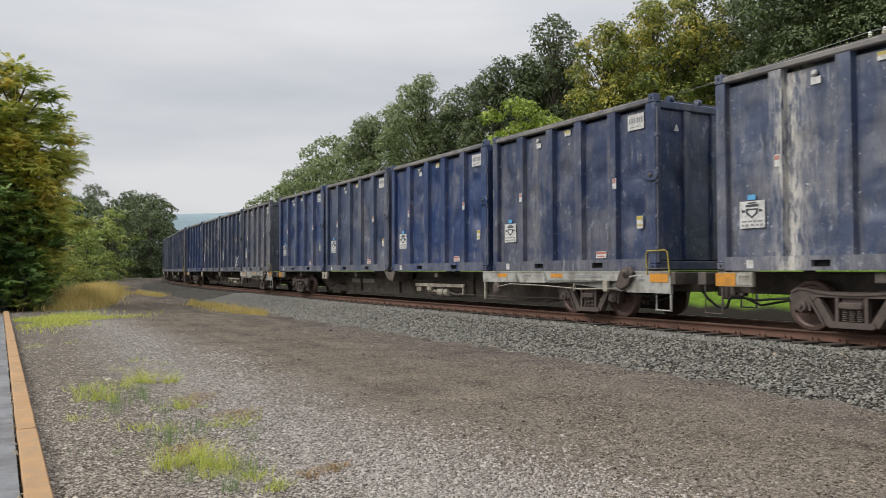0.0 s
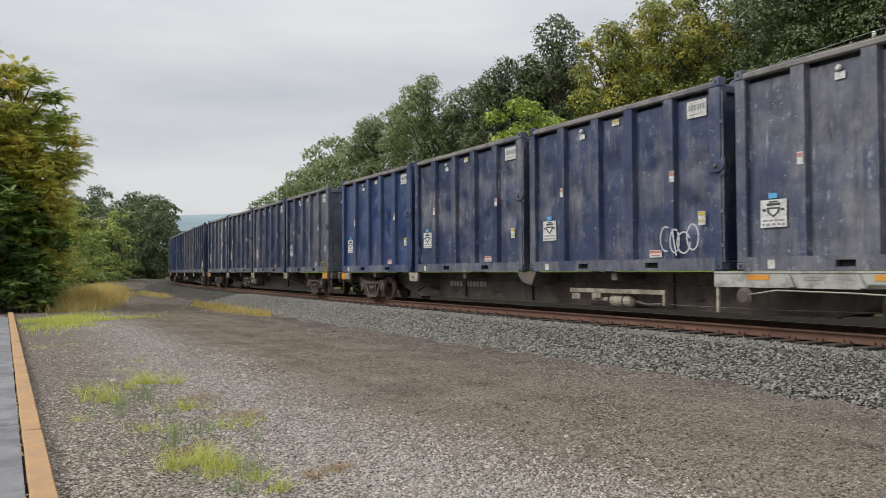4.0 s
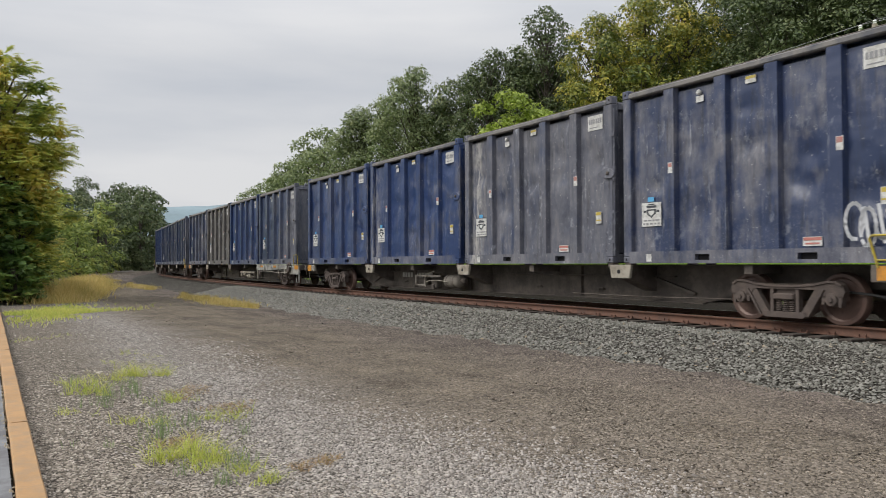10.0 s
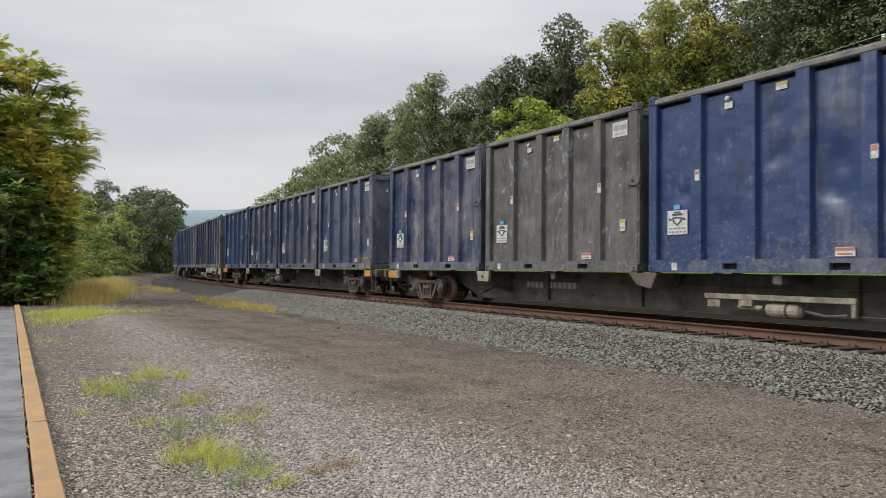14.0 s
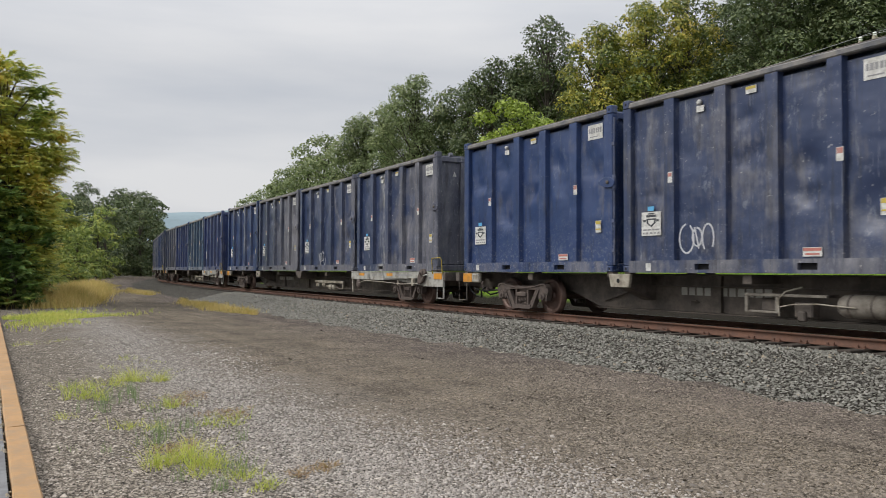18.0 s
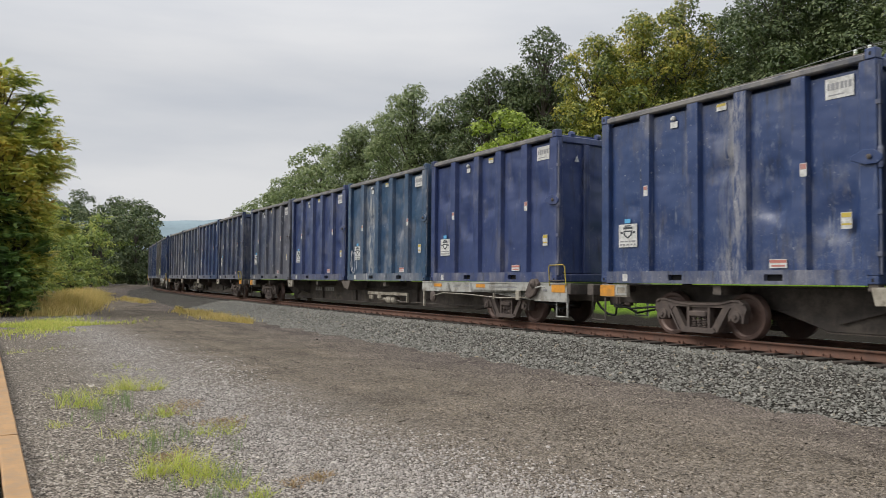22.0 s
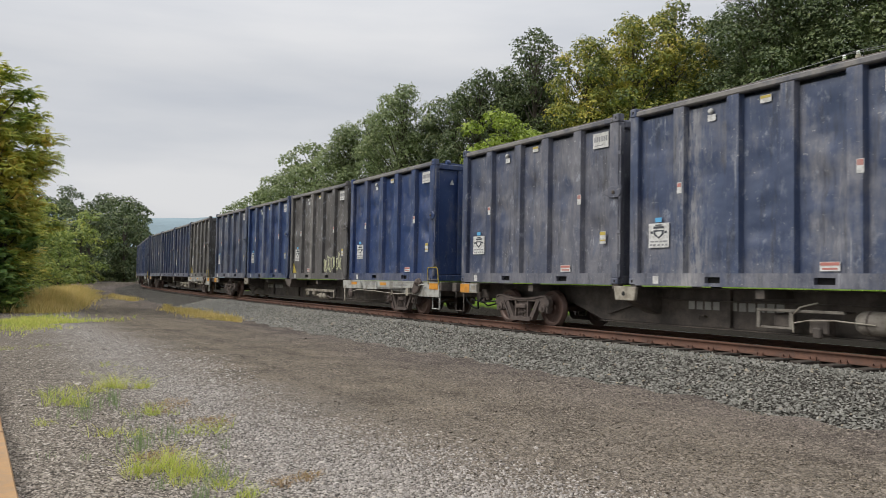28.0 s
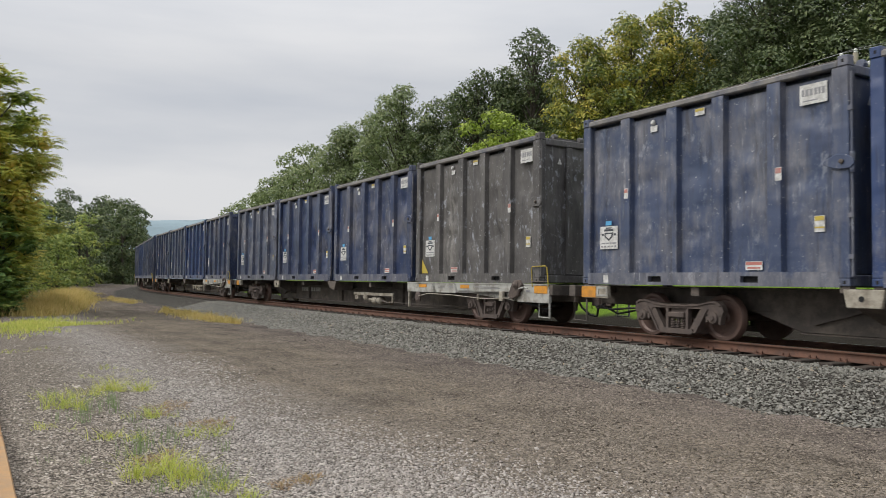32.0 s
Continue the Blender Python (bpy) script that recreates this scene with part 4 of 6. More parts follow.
# colour of the paint, wear, how much more of it towards the leading end, paleness of the worn film, spatter, place and strength of a pale lime run
NAVY, BLUE, SLATE, GREY, PALEGREY, TEAL, VIOLET = (0.030, 0.047, 0.108), (0.027, 0.054, 0.148), (0.050, 0.070, 0.130), (0.082, 0.074, 0.066), (0.058, 0.073, 0.125), (0.038, 0.084, 0.154), (0.040, 0.061, 0.160)
LOOKS = {
    -1: [(NAVY, 0.2, 0, 1, 0.2, 0, 0), (NAVY, 0.3, 0, 1, 0.2, 0, 0), (NAVY, 0.3, 0, 1, 0.2, 0, 0), (SLATE, 0.42, 0, 1.0, 0.3, 1.5, 0.95)],
    0: [(NAVY, 0.36, -0.1, 0.75, 0.3, 1.2, 0.15), (BLUE, 0.22, 0, 0.8, 0.3, 0, 0), (SLATE, 0.24, 0.1, 0.9, 0.2, 0, 0), (BLUE, 0.26, 0, 1.0, 0.5, 0.9, 0.4)],
    1: [(PALEGREY, 0.60, 0.2, 0.85, 0.4, 0, 0), (NAVY, 0.28, 0, 0.8, 0.3, 0, 0), (NAVY, 0.38, 0, 0.8, 0.4, 0, 0), (BLUE, 0.10, 0, 0.9, 0.2, 0, 0)],
    2: [(NAVY, 0.45, 0.3, 0.9, 0.4, 0, 0), (NAVY, 0.32, 0, 0.85, 0.3, 2.65, 0.35), (NAVY, 0.30, 0, 0.9, 0.5, 0, 0), (NAVY, 0.40, 0, 0.9, 0.4, -0.95, 0.95)],
    3: [(NAVY, 0.30, -0.2, 1.0, 0.5, 0, 0), (PALEGREY, 0.66, 0.2, 0.85, 0.4, 2.55, 0.6), (BLUE, 0.20, 0, 0.8, 0.3, 2.7, 0.35), (BLUE, 0.20, 0, 0.7, 0.3, 0, 0)],
    4: [(SLATE, 0.22, 0.55, 0.9, 0.4, 0, 0), (BLUE, 0.10, 0.1, 0.7, 0.9, 0, 0), (GREY, 0.85, 0, 0.62, 1.0, 0, 0), (NAVY, 0.40, 0.1, 0.95, 0.4, 1.1, 0.3)],
    5: [(SLATE, 0.22, 0.3, 0.9, 0.5, 0, 0), (NAVY, 0.33, 0.25, 0.8, 0.4, 0, 0), (NAVY, 0.22, 0, 0.9, 0.3, 0, 0), (BLUE, 0.08, 0, 0.9, 1.0, 0, 0)],
    6: [(NAVY, 0.32, 0.7, 0.9, 0.5, 0.9, 0.5), (NAVY, 0.28, 0.2, 0.9, 0.4, 0, 0), (PALEGREY, 0.38, 0.7, 1.05, 0.4, 0, 0), (BLUE, 0.17, 0, 0.9, 0.4, -0.4, 0.45)],
    7: [(VIOLET, 0.06, 0, 0.9, 0.2, 0, 0), (TEAL, 0.22, 0, 1.1, 0.3, 1.2, 0.6), (VIOLET, 0.12, 0, 0.9, 0.2, 0, 0), (PALEGREY, 0.45, 0.5, 0.8, 0.4, 0, 0)],
    8: [(NAVY, 0.30, 0, 0.9, 0.6, 0, 0), (BLUE, 0.22, -0.4, 0.8, 0.2, 0, 0), (SLATE, 0.33, 0, 1.0, 0.4, 1.5, 0.35), (PALEGREY, 0.48, 0.2, 0.9, 0.4, 0, 0)],
    9: [(BLUE, 0.20, 0, 0.7, 0.3, 0, 0), (GREY, 0.90, 0, 0.48, 0.3, 0.75, 0.5), (BLUE, 0.14, 0, 0.9, 0.4, 0.6, 0.3), (SLATE, 0.34, 0, 0.9, 0.3, 0, 0)],
    10: [(GREY, 0.92, 0, 0.50, 0.3, 1.2, 0.25), (NAVY, 0.35, 0, 0.9, 0.3, 0, 0), (NAVY, 0.28, 0, 0.9, 0.3, 0, 0), (SLATE, 0.42, 0, 0.9, 0.4, 0, 0)],
    11: [(NAVY, 0.3, 0, 0.9, 0.3, 0, 0), (BLUE, 0.2, 0, 0.9, 0.3, 0, 0), (SLATE, 0.30, 0, 0.9, 0.3, 0, 0), (NAVY, 0.3, 0, 0.9, 0.3, 0, 0)],
    12: [(NAVY, 0.3, 0, 0.9, 0.3, 0, 0), (SLATE, 0.37, 0, 0.9, 0.3, 0, 0), (BLUE, 0.2, 0, 0.9, 0.3, 0, 0), (NAVY, 0.4, 0, 0.9, 0.3, 0, 0)],
    13: [(SLATE, 0.27, 0, 0.9, 0.3, 0, 0), (NAVY, 0.3, 0, 0.9, 0.3, 0, 0), (BLUE, 0.2, 0, 0.9, 0.3, 0, 0), (NAVY, 0.3, 0, 0.9, 0.3, 0, 0)],
}
LABELS = {NAVY: "tall navy steel waste container with scuffed paint on a flat car", BLUE: "tall blue steel waste container with clean paint on a flat car",
          SLATE: "tall slate-blue steel waste container, faded and streaked", GREY: "tall dark grey steel waste container, rusty, dented and scraped",
          PALEGREY: "tall slate-grey steel waste container with blue paint worn off", TEAL: "tall teal steel waste container with white drips and graffiti",
          VIOLET: "tall violet-blue steel waste container with smooth paint"}


# ---- the flat cars ----
def truck_parts(car, x):
    """A three-piece bogie: side frames, bolster, springs and two wheelsets."""
    truck = part("truck", boxes((-0.2, 0.2, -1.0, 1.0, 0.38, 0.62), (-0.3, 0.3, -0.28, 0.28, 0.58, 0.72), bevel=0.02), TRUCK_STEEL, car, "rusty cast steel bogie")
    truck.location = (x, 0, 0)
    wb = 0.875
    for side in (1, -1):
        y0, y1 = sorted((side * 0.93, side * 1.06))
        bm = bmesh.new()
        add_prism(bm, [(-1.10, 0.55), (-1.06, 0.66), (-0.96, 0.725), (-0.80, 0.725), (-0.55, 0.67), (-0.2, 0.645), (0.2, 0.645), (0.55, 0.67), (0.80, 0.725), (0.96, 0.725), (1.06, 0.66), (1.10, 0.55), (1.06, 0.45), (0.70, 0.45), (0.60, 0.575), (-0.60, 0.575), (-0.70, 0.45), (-1.06, 0.45)], "y", y0, y1)
        for e in (1, -1):
            add_prism(bm, [(e * 0.76, 0.60), (e * 0.58, 0.60), (e * 0.30, 0.16), (e * 0.47, 0.12)], "y", y0 + 0.012, y1 - 0.012)
            add_box(bm, *sorted((e * 0.215, e * 0.275)), y0 + 0.01, y1 - 0.01, 0.16, 0.58)
            add_prism(bm, [(e * 1.06, 0.48), (e * 0.99, 0.48), (e * 0.99, 0.30), (e * 1.03, 0.30)], "y", y0, y1)
            add_prism(bm, [(e * 0.77, 0.48), (e * 0.70, 0.48), (e * 0.70, 0.34), (e * 0.74, 0.34)], "y", y0, y1)
        add_prism(bm, [(-0.42, 0.13), (-0.36, 0.09), (0.36, 0.09), (0.42, 0.13), (0.38, 0.19), (-0.38, 0.19)], "y", y0 - 0.02, y1 + 0.02)
        yo = sorted((side * 1.06, side * 1.085))
        for e in (1, -1):
            add_prism(bm, [(e * 0.0, 0.645), (e * 0.2, 0.645), (e * 0.55, 0.67), (e * 0.80, 0.725), (e * 0.96, 0.725), (e * 1.06, 0.66), (e * 1.03, 0.635), (e * 0.94, 0.69), (e * 0.80, 0.69), (e * 0.55, 0.635), (e * 0.2, 0.61), (e * 0.0, 0.61)], "y", *yo)
            add_prism(bm, [(e * 0.76, 0.58), (e * 0.71, 0.58), (e * 0.43, 0.12), (e * 0.47, 0.12)], "y", *yo)
        part("side_frame", bm, TRUCK_STEEL, truck)
        for e in (1, -1):
            part("bearing_cap", lathe([(0.12, side * 0.86), (0.12, side * 1.02), (0.10, side * 1.09), (0.045, side * 1.10), (0.04, side * 1.125)], 14, "y", (e * wb, 0, 0.42)), TRUCK_STEEL, truck)
        bm = bmesh.new()
        for xs in (-0.125, 0.0, 0.125):
            coil = [(0.02, 0.19)]
            for k in range(6):
                coil += [(0.038, 0.195 + k * 0.032), (0.058, 0.204 + k * 0.032), (0.058, 0.214 + k * 0.032), (0.038, 0.222 + k * 0.032)]
            add_lathe(bm, coil + [(0.02, 0.385)], 10, "z", (xs, side * 1.0, 0))
        part("spring_set", bm, TRUCK_STEEL, truck)
        part("bolster_end", boxes((-0.2, 0.2, *sorted((side * 0.95, side * 1.09)), 0.39, 0.50), bevel=0.02), TRUCK_STEEL, truck)
    wheels = []
    for e in (1, -1):
        bm = bmesh.new()
        add_lathe(bm, [(0.075, -0.9), (0.075, 0.9)], 12, "y")
        for side in (1, -1):
            add_lathe(bm, [(0.11, side * 0.82), (0.13, side * 0.80), (0.14, side * 0.77), (0.33, side * 0.755), (0.36, side * 0.80), (0.418, side * 0.80), (0.424, side * 0.71), (0.45, side * 0.69), (0.448, side * 0.665), (0.36, side * 0.665), (0.33, side * 0.70), (0.13, side * 0.70), (0.10, side * 0.66)], 36, "y")
        for k in range(3):
            a = 2.1 * k
            for side in (1, -1):
                add_box(bm, 0.22 * math.cos(a) - 0.02, 0.22 * math.cos(a) + 0.02, *sorted((side * 0.75, side * 0.768)), 0.22 * math.sin(a) - 0.02, 0.22 * math.sin(a) + 0.02)
        w = part("wheelset", bm, WHEEL_STEEL, truck, "brown steel wheels on an axle")
        for p in w.data.polygons:
            p.use_smooth = abs(p.normal.y) < 0.9
        w.location = (e * wb, 0, 0.42)
        wheels.append(w)
    return truck


def build_car(platform):
    """A four-container flat car; x runs to its trailing end, z is measured from the rail's top."""
    car = new("container_flat_car")
    top = 0.985
    # deep belly girder, shallow over the trucks
    part("belly_girder", prism([(-13.0, 0.58), (-9.0, 0.56), (-7.95, 0.22), (7.95, 0.22), (9.0, 0.56), (13.0, 0.58), (13.0, top - 0.03), (-13.0, top - 0.03)], "y", -0.42, 0.42, bevel=0.012), GRIMY, car, "deep grimy steel centre girder")
    for side in (1, -1):
        part("girder_flange", boxes((-7.95, 7.95, *sorted((side * 0.38, side * 0.52)), 0.195, 0.22), (-13.0, 12.9, *sorted((side * 0.38, side * 0.60)), top - 0.03, top), bevel=0.006), GRIMY, car)
        for xb in (-5.0, -2.6, 2.6, 5.0):
            part("tie_hook", tube([(xb, side * 0.43, 0.42), (xb, side * 0.5, 0.45), (xb + 0.12, side * 0.5, 0.45), (xb + 0.12, side * 0.5, 0.36)], 0.018, 5), GRIMY, car)
        for xb in (-4.2, 0.9, 4.4):
            part("web_stiffener", boxes((xb - 0.012, xb + 0.012, *sorted((side * 0.415, side * 0.50)), 0.245, top - 0.035)), GRIMY, car)
        # brackets that carry the container corners
        for k, xb in enumerate((-BOX_PITCH, 0.0, BOX_PITCH)):
            mat, dark = (GRIMY, True) if k == 1 and platform else (CREAM, False)
            if platform and k == 0:
                continue
            yy = sorted((side * (0.55 if dark else 1.21), side * 1.29))
            br = part("corner_bracket", prism([(xb - 0.30, 0.70), (xb + 0.24, 0.70), (xb + 0.30, top), (xb - 0.36, top)] if not dark else [(xb - 0.22, 0.66), (xb + 0.2, 0.74), (xb + 0.45, top), (xb - 0.40, top)], "y", *yy, bevel=0.012), mat, car, "dirty cream container bracket" if not dark else "grimy triangular bracket")
            if not dark:
                # darker steel here puts the shade of the bracket's side into colour
                part("bracket_brace", prism([(side * 0.42, 0.42), (side * 1.21, 0.72), (side * 1.21, top - 0.004), (side * 0.42, top - 0.004)], "x", xb - 0.22, xb + 0.16), GRIMY, br)
                # dark disc on the plate, painted as the hole's shade
                part("hole", lathe([(0.045, side * 1.285), (0.045, side * 1.297)], 12, "y", (xb, 0, 0.84)), HOLE_SHADE, br)
                if k != 1:
                    part("gusset", prism([(xb + 0.25, 0.72), (xb + 0.25, 0.66), (xb + 1.3, 0.36), (xb + 1.35, 0.42)] if xb > 1 else [(xb - 0.25, 0.72), (xb - 0.25, 0.66), (xb - 1.3, 0.36), (xb - 1.35, 0.42)], "y", *sorted((side * 0.43, side * 0.50))), GRIMY, car)
    # pedestals under every container corner
    for k in range(4):
        x0 = BOX_FIRST + k * BOX_PITCH
        for xc in (x0 + 0.1, x0 + BOX_LENGTH - 0.1):
            for side in (1, -1):
                part("pedestal", boxes((xc - 0.08, xc + 0.08, *sorted((side * 1.12, side * 1.28)), top - 0.06, top + 0.045)), GRIMY, car)
    for xb in (-12.6, -9.6, -3.2, 3.2, 9.6, 12.6):
        part("cross_bearer", boxes((xb - 0.09, xb + 0.09, -1.22, 1.22, 0.82, top - 0.005)), GRIMY, car)
    # end structure
    for e in (-1, 1):
        part("end_sill", boxes((*sorted((e * 12.90, e * 13.10)), -1.28, 1.28, 0.74, top), bevel=0.012), GRIMY, car)
        shank = part("coupler", boxes((*sorted((e * 13.05, e * 13.25)), -0.07, 0.07, 0.50, 0.68), (*sorted((e * 13.22, e * 13.37)), -0.15, 0.11, 0.44, 0.74), bevel=0.02), TRUCK_STEEL, car)
        part("uncoupling_lever", tube([(e * 13.0, 1.2, 0.78), (e * 13.0, 0.4, 0.78), (e * 13.05, 0.2, 0.72)], 0.016, 5), GRIMY, car)
        part("brake_hose", tube([(e * 12.9, 0.35, 0.62), (e * 13.12, 0.40, 0.45), (e * 13.25, 0.30, 0.30), (e * 13.37, 0.22, 0.27)], 0.028, 6), RUBBER, car)
        part("air_line", tube([(e * 12.6, 0.95, 0.55), (e * 12.0, 1.0, 0.48), (e * 11.6, 0.9, 0.52), (e * 10.9, 0.75, 0.56)], 0.022, 5), RUBBER, car)
        part("air_line", tube([(e * 12.5, 0.70, 0.50), (e * 12.1, 0.75, 0.38), (e * 11.5, 0.65, 0.50)], 0.022, 5), RUBBER, car)
        for side in (1, -1):
            xs = e * 12.75
            part("stirrup_step", tube([(xs - 0.2, side * 1.24, 0.76), (xs - 0.2, side * 1.24, 0.22), (xs + 0.2, side * 1.24, 0.22), (xs + 0.2, side * 1.24, 0.76)], 0.03 if platform and e < 0 else 0.022, 6), PALE if platform and e < 0 else GRIMY, car)
            if not (platform and e < 0):
                holder = part("corner_plate", boxes((*sorted((e * 11.85, e * 12.62)), *sorted((side * 1.20, side * 1.285)), 0.72, top), bevel=0.01), CREAM if e > 0 else GRIMY, car)
                if e < 0:
                    part("reflector_panel", boxes((-12.48, -11.95, *sorted((side * 1.286, side * 1.294)), 0.75, 0.965)), ORANGE, holder, "faded orange panel")
                else:
                    part("reflector_panel", boxes((12.22, 12.66, *sorted((side * 1.286, side * 1.294)), 0.73, 0.965)), ORANGE, holder, "faded orange panel")
                    part("placard_holder", boxes((11.86, 12.17, *sorted((side * 1.286, side * 1.298)), 0.76, 0.80), (11.86, 12.17, *sorted((side * 1.286, side * 1.298)), 0.92, 0.96), (11.86, 11.9, *sorted((side * 1.286, side * 1.298)), 0.80, 0.92), (12.13, 12.17, *sorted((side * 1.286, side * 1.298)), 0.80, 0.92)), PALE, holder)
    # yellow handrail on the leading end
    if platform:
        part("handrail", tube([(-12.36, 1.30, 0.93), (-12.36, 1.33, 1.36), (-12.40, 1.34, 1.41), (-12.90, 1.34, 1.42), (-12.95, 1.33, 1.38), (-12.97, 1.30, 0.93)], 0.014, 6), YELLOW, car, "dull yellow handrail")
        part("handrail_rung", tube([(-12.36, 1.32, 1.05), (-12.96, 1.32, 1.06)], 0.014, 6), GRIMY, car)
    else:
        part("handrail", tube([(-11.98, 1.30, 0.94), (-11.87, 1.34, 1.38), (-11.91, 1.35, 1.42), (-12.46, 1.35, 1.43), (-12.50, 1.34, 1.40), (-12.56, 1.30, 0.94)], 0.02, 6), YELLOW, car, "dull yellow handrail")
        part("handrail_rung", tube([(-11.95, 1.32, 1.05), (-12.54, 1.32, 1.06)], 0.016, 6), YELLOW, car)
    # ledge along the girder
    for side in (1, -1):
        part("girder_ledge", boxes((-7.2, 7.2, *sorted((side * 0.415, side * 0.52)), 0.725, 0.75), bevel=0.005), GRIMY, car)
    # brake rigging bar, tank and valves
    if platform:
        part("brake_rig_bar", boxes((-4.5, -1.4, 0.95, 1.02, 0.52, 0.62), (-4.5, -4.42, 0.95, 1.02, 0.30, 0.52), (-1.75, -1.45, 0.93, 1.0, 0.36, 0.50), (-2.5, -2.2, 0.96, 1.02, 0.40, 0.52), bevel=0.008), CREAM, car, "cream bar over the brake valve")
        tank = part("air_tank", lathe([(0.05, -3.45), (0.12, -3.40), (0.135, -3.3), (0.135, -2.85), (0.12, -2.75), (0.05, -2.70)], 14, "x", (0, 0.85, 0.36)), CREAM, car, "dusty air tank")
        part("tank_strap", lathe([(0.14, -3.2), (0.142, -3.17), (0.14, -3.14)], 14, "x", (0, 0.85, 0.36)), GRIMY, tank)
        part("brake_lever", tube([(-3.5, 0.88, 0.36), (-3.9, 0.90, 0.30), (-4.3, 0.90, 0.33)], 0.03, 6), GRIMY, car)
        part("slack_adjuster", lathe([(0.03, -2.65), (0.05, -2.6), (0.05, -2.15), (0.03, -2.1)], 10, "x", (0, 0.9, 0.38)), CREAM, car)
        for xb in (-3.0, -1.7):
            part("bar_strut", boxes((xb, xb + 0.06, 0.42, 0.98, 0.54, 0.60)), GRIMY, car)
    else:
        tank = part("air_tank", lathe([(0.05, 0.88), (0.14, 0.90), (0.185, 0.97), (0.19, 1.03), (0.19, 1.58), (0.185, 1.64), (0.14, 1.71), (0.05, 1.73)], 18, "x", (0, 0.78, 0.49)), DUSTY, car, "large dusty air tank")
        smooth(tank)
        part("tank_outlet", lathe([(0.07, 0.62), (0.09, 0.65), (0.09, 0.78), (0.06, 0.90)], 12, "x", (0, 0.78, 0.51)), GRIMY, tank)
        for xt in (1.10, 1.48):
            part("tank_strap", lathe([(0.192, xt), (0.197, xt + 0.02), (0.192, xt + 0.04)], 18, "x", (0, 0.78, 0.49)), GRIMY, tank)
        part("valve_frame", boxes((1.85, 3.45, 0.92, 0.98, 0.61, 0.66), (3.38, 3.45, 0.92, 0.98, 0.32, 0.61), (2.80, 3.38, 0.92, 0.97, 0.32, 0.36), (2.76, 2.82, 0.92, 0.98, 0.32, 0.61), bevel=0.006), DUSTY, car, "dusty valve frame")
        part("brake_valve", boxes((2.15, 2.50, 0.70, 0.92, 0.26, 0.52), (2.25, 2.40, 0.88, 0.98, 0.20, 0.38), (2.88, 3.2, 0.66, 0.86, 0.34, 0.58), bevel=0.025), GRIMY, car, "grimy cast brake valve")
        part("valve_pipe", tube([(1.35, 0.98, 0.47), (2.0, 1.0, 0.51), (2.45, 1.0, 0.49), (2.7, 1.0, 0.44)], 0.013, 6), CREAM, car, "thin cream pipe")
        part("valve_pipe", tube([(2.72, 1.0, 0.28), (2.72, 1.02, 0.57), (2.60, 1.0, 0.70), (2.35, 0.9, 0.78)], 0.015, 6), CREAM, car, "thin cream pipe")
        for xb in (2.0, 3.1):
            part("bar_strut", boxes((xb, xb + 0.06, 0.42, 0.94, 0.61, 0.65)), GRIMY, car)
    part("brake_rod", tube([(-4.4, 0.9, 0.32), (-6.8, 0.86, 0.31), (-9.0, 0.7, 0.34)], 0.014, 5), GRIMY, car)
    # worn reporting mark, as plain bars
    bm = bmesh.new()
    for k in range(11):
        if k != 4:
            add_box(bm, 5.45 - k * 0.2 - 0.15, 5.45 - k * 0.2, 0.421, 0.424, 0.56, 0.72)
    tagged(part("worn_mark", bm, WORN_PRINT, car, "row of worn white bars"), kind="stuff")
    if platform:
        for side in (1, -1):
            y0, y1 = sorted((side * 1.22, side * 1.285))
            bm = prism([(-6.02, top), (-12.98, top), (-12.98, 0.56), (-11.75, 0.56), (-11.55, 0.80), (-8.9, 0.80), (-8.85, 0.72), (-6.02, 0.72)], "y", y0, y1)
            pl = part("side_platform", bm, PALE, car, "pale grey end platform girder with orange panels")
            yf = sorted((side * 1.287, side * 1.293))
            part("reflector_panel", boxes((-7.22, -6.76, *yf, 0.855, 0.945)), ORANGE, pl, "faded orange panel")
            part("reflector_panel", boxes((-9.55, -9.10, *yf, 0.855, 0.945)), ORANGE, pl, "faded orange panel")
            part("reflector_panel", boxes((-12.92, -12.42, *yf, 0.78, 0.955)), ORANGE, pl, "faded orange panel")
            bm = bmesh.new()
            for x0, x1, z0, z1 in ((-8.3, -7.9, 0.90, 0.915), (-8.2, -7.9, 0.86, 0.875), (-10.9, -9.8, 0.90, 0.915), (-11.0, -9.9, 0.865, 0.88), (-8.72, -8.50, 0.87, 0.915), (-12.25, -12.1, 0.80, 0.85)):
                add_box(bm, x0, x1, *yf, z0, z1)
            tagged(part("print_bar", bm, DECAL_GREY, pl), kind="stuff")
            for xg in (-7.62, -8.85):
                part("gusset", prism([(xg, 0.74), (xg - 0.14, 0.74), (xg - 0.02, top - 0.02), (xg, top - 0.02)], "y", *sorted((side * 1.286, side * 1.36))), PALE, pl)
            part("platform_cap", boxes((-12.98, -6.02, *sorted((side * 1.10, side * 1.30)), top - 0.012, top + 0.018)), PALE, pl)
            part("platform_leg", boxes((-6.1, -6.04, *sorted((side * 1.2, side * 1.26)), 0.25, 0.72)), CREAM, pl)
        # hand brake housing and its chain rod
        hb = part("hand_brake", prism([(-11.45, 0.68), (-11.62, 0.60), (-11.85, 0.70), (-12.02, 0.98), (-11.90, 1.10), (-11.68, 1.08), (-11.56, 0.92)], "y", 1.29, 1.38, bevel=0.02), TRUCK_STEEL, car, "rusty hand brake housing")
        part("brake_wheel", lathe([(0.09, 1.38), (0.10, 1.40), (0.05, 1.43), (0.03, 1.46)], 16, "y", (-11.80, 0, 0.97)), TRUCK_STEEL, hb)
        part("brake_handle", tube([(-11.95, 1.40, 0.88), (-12.2, 1.42, 0.92), (-12.32, 1.42, 0.89)], 0.018, 6), PALE, hb)
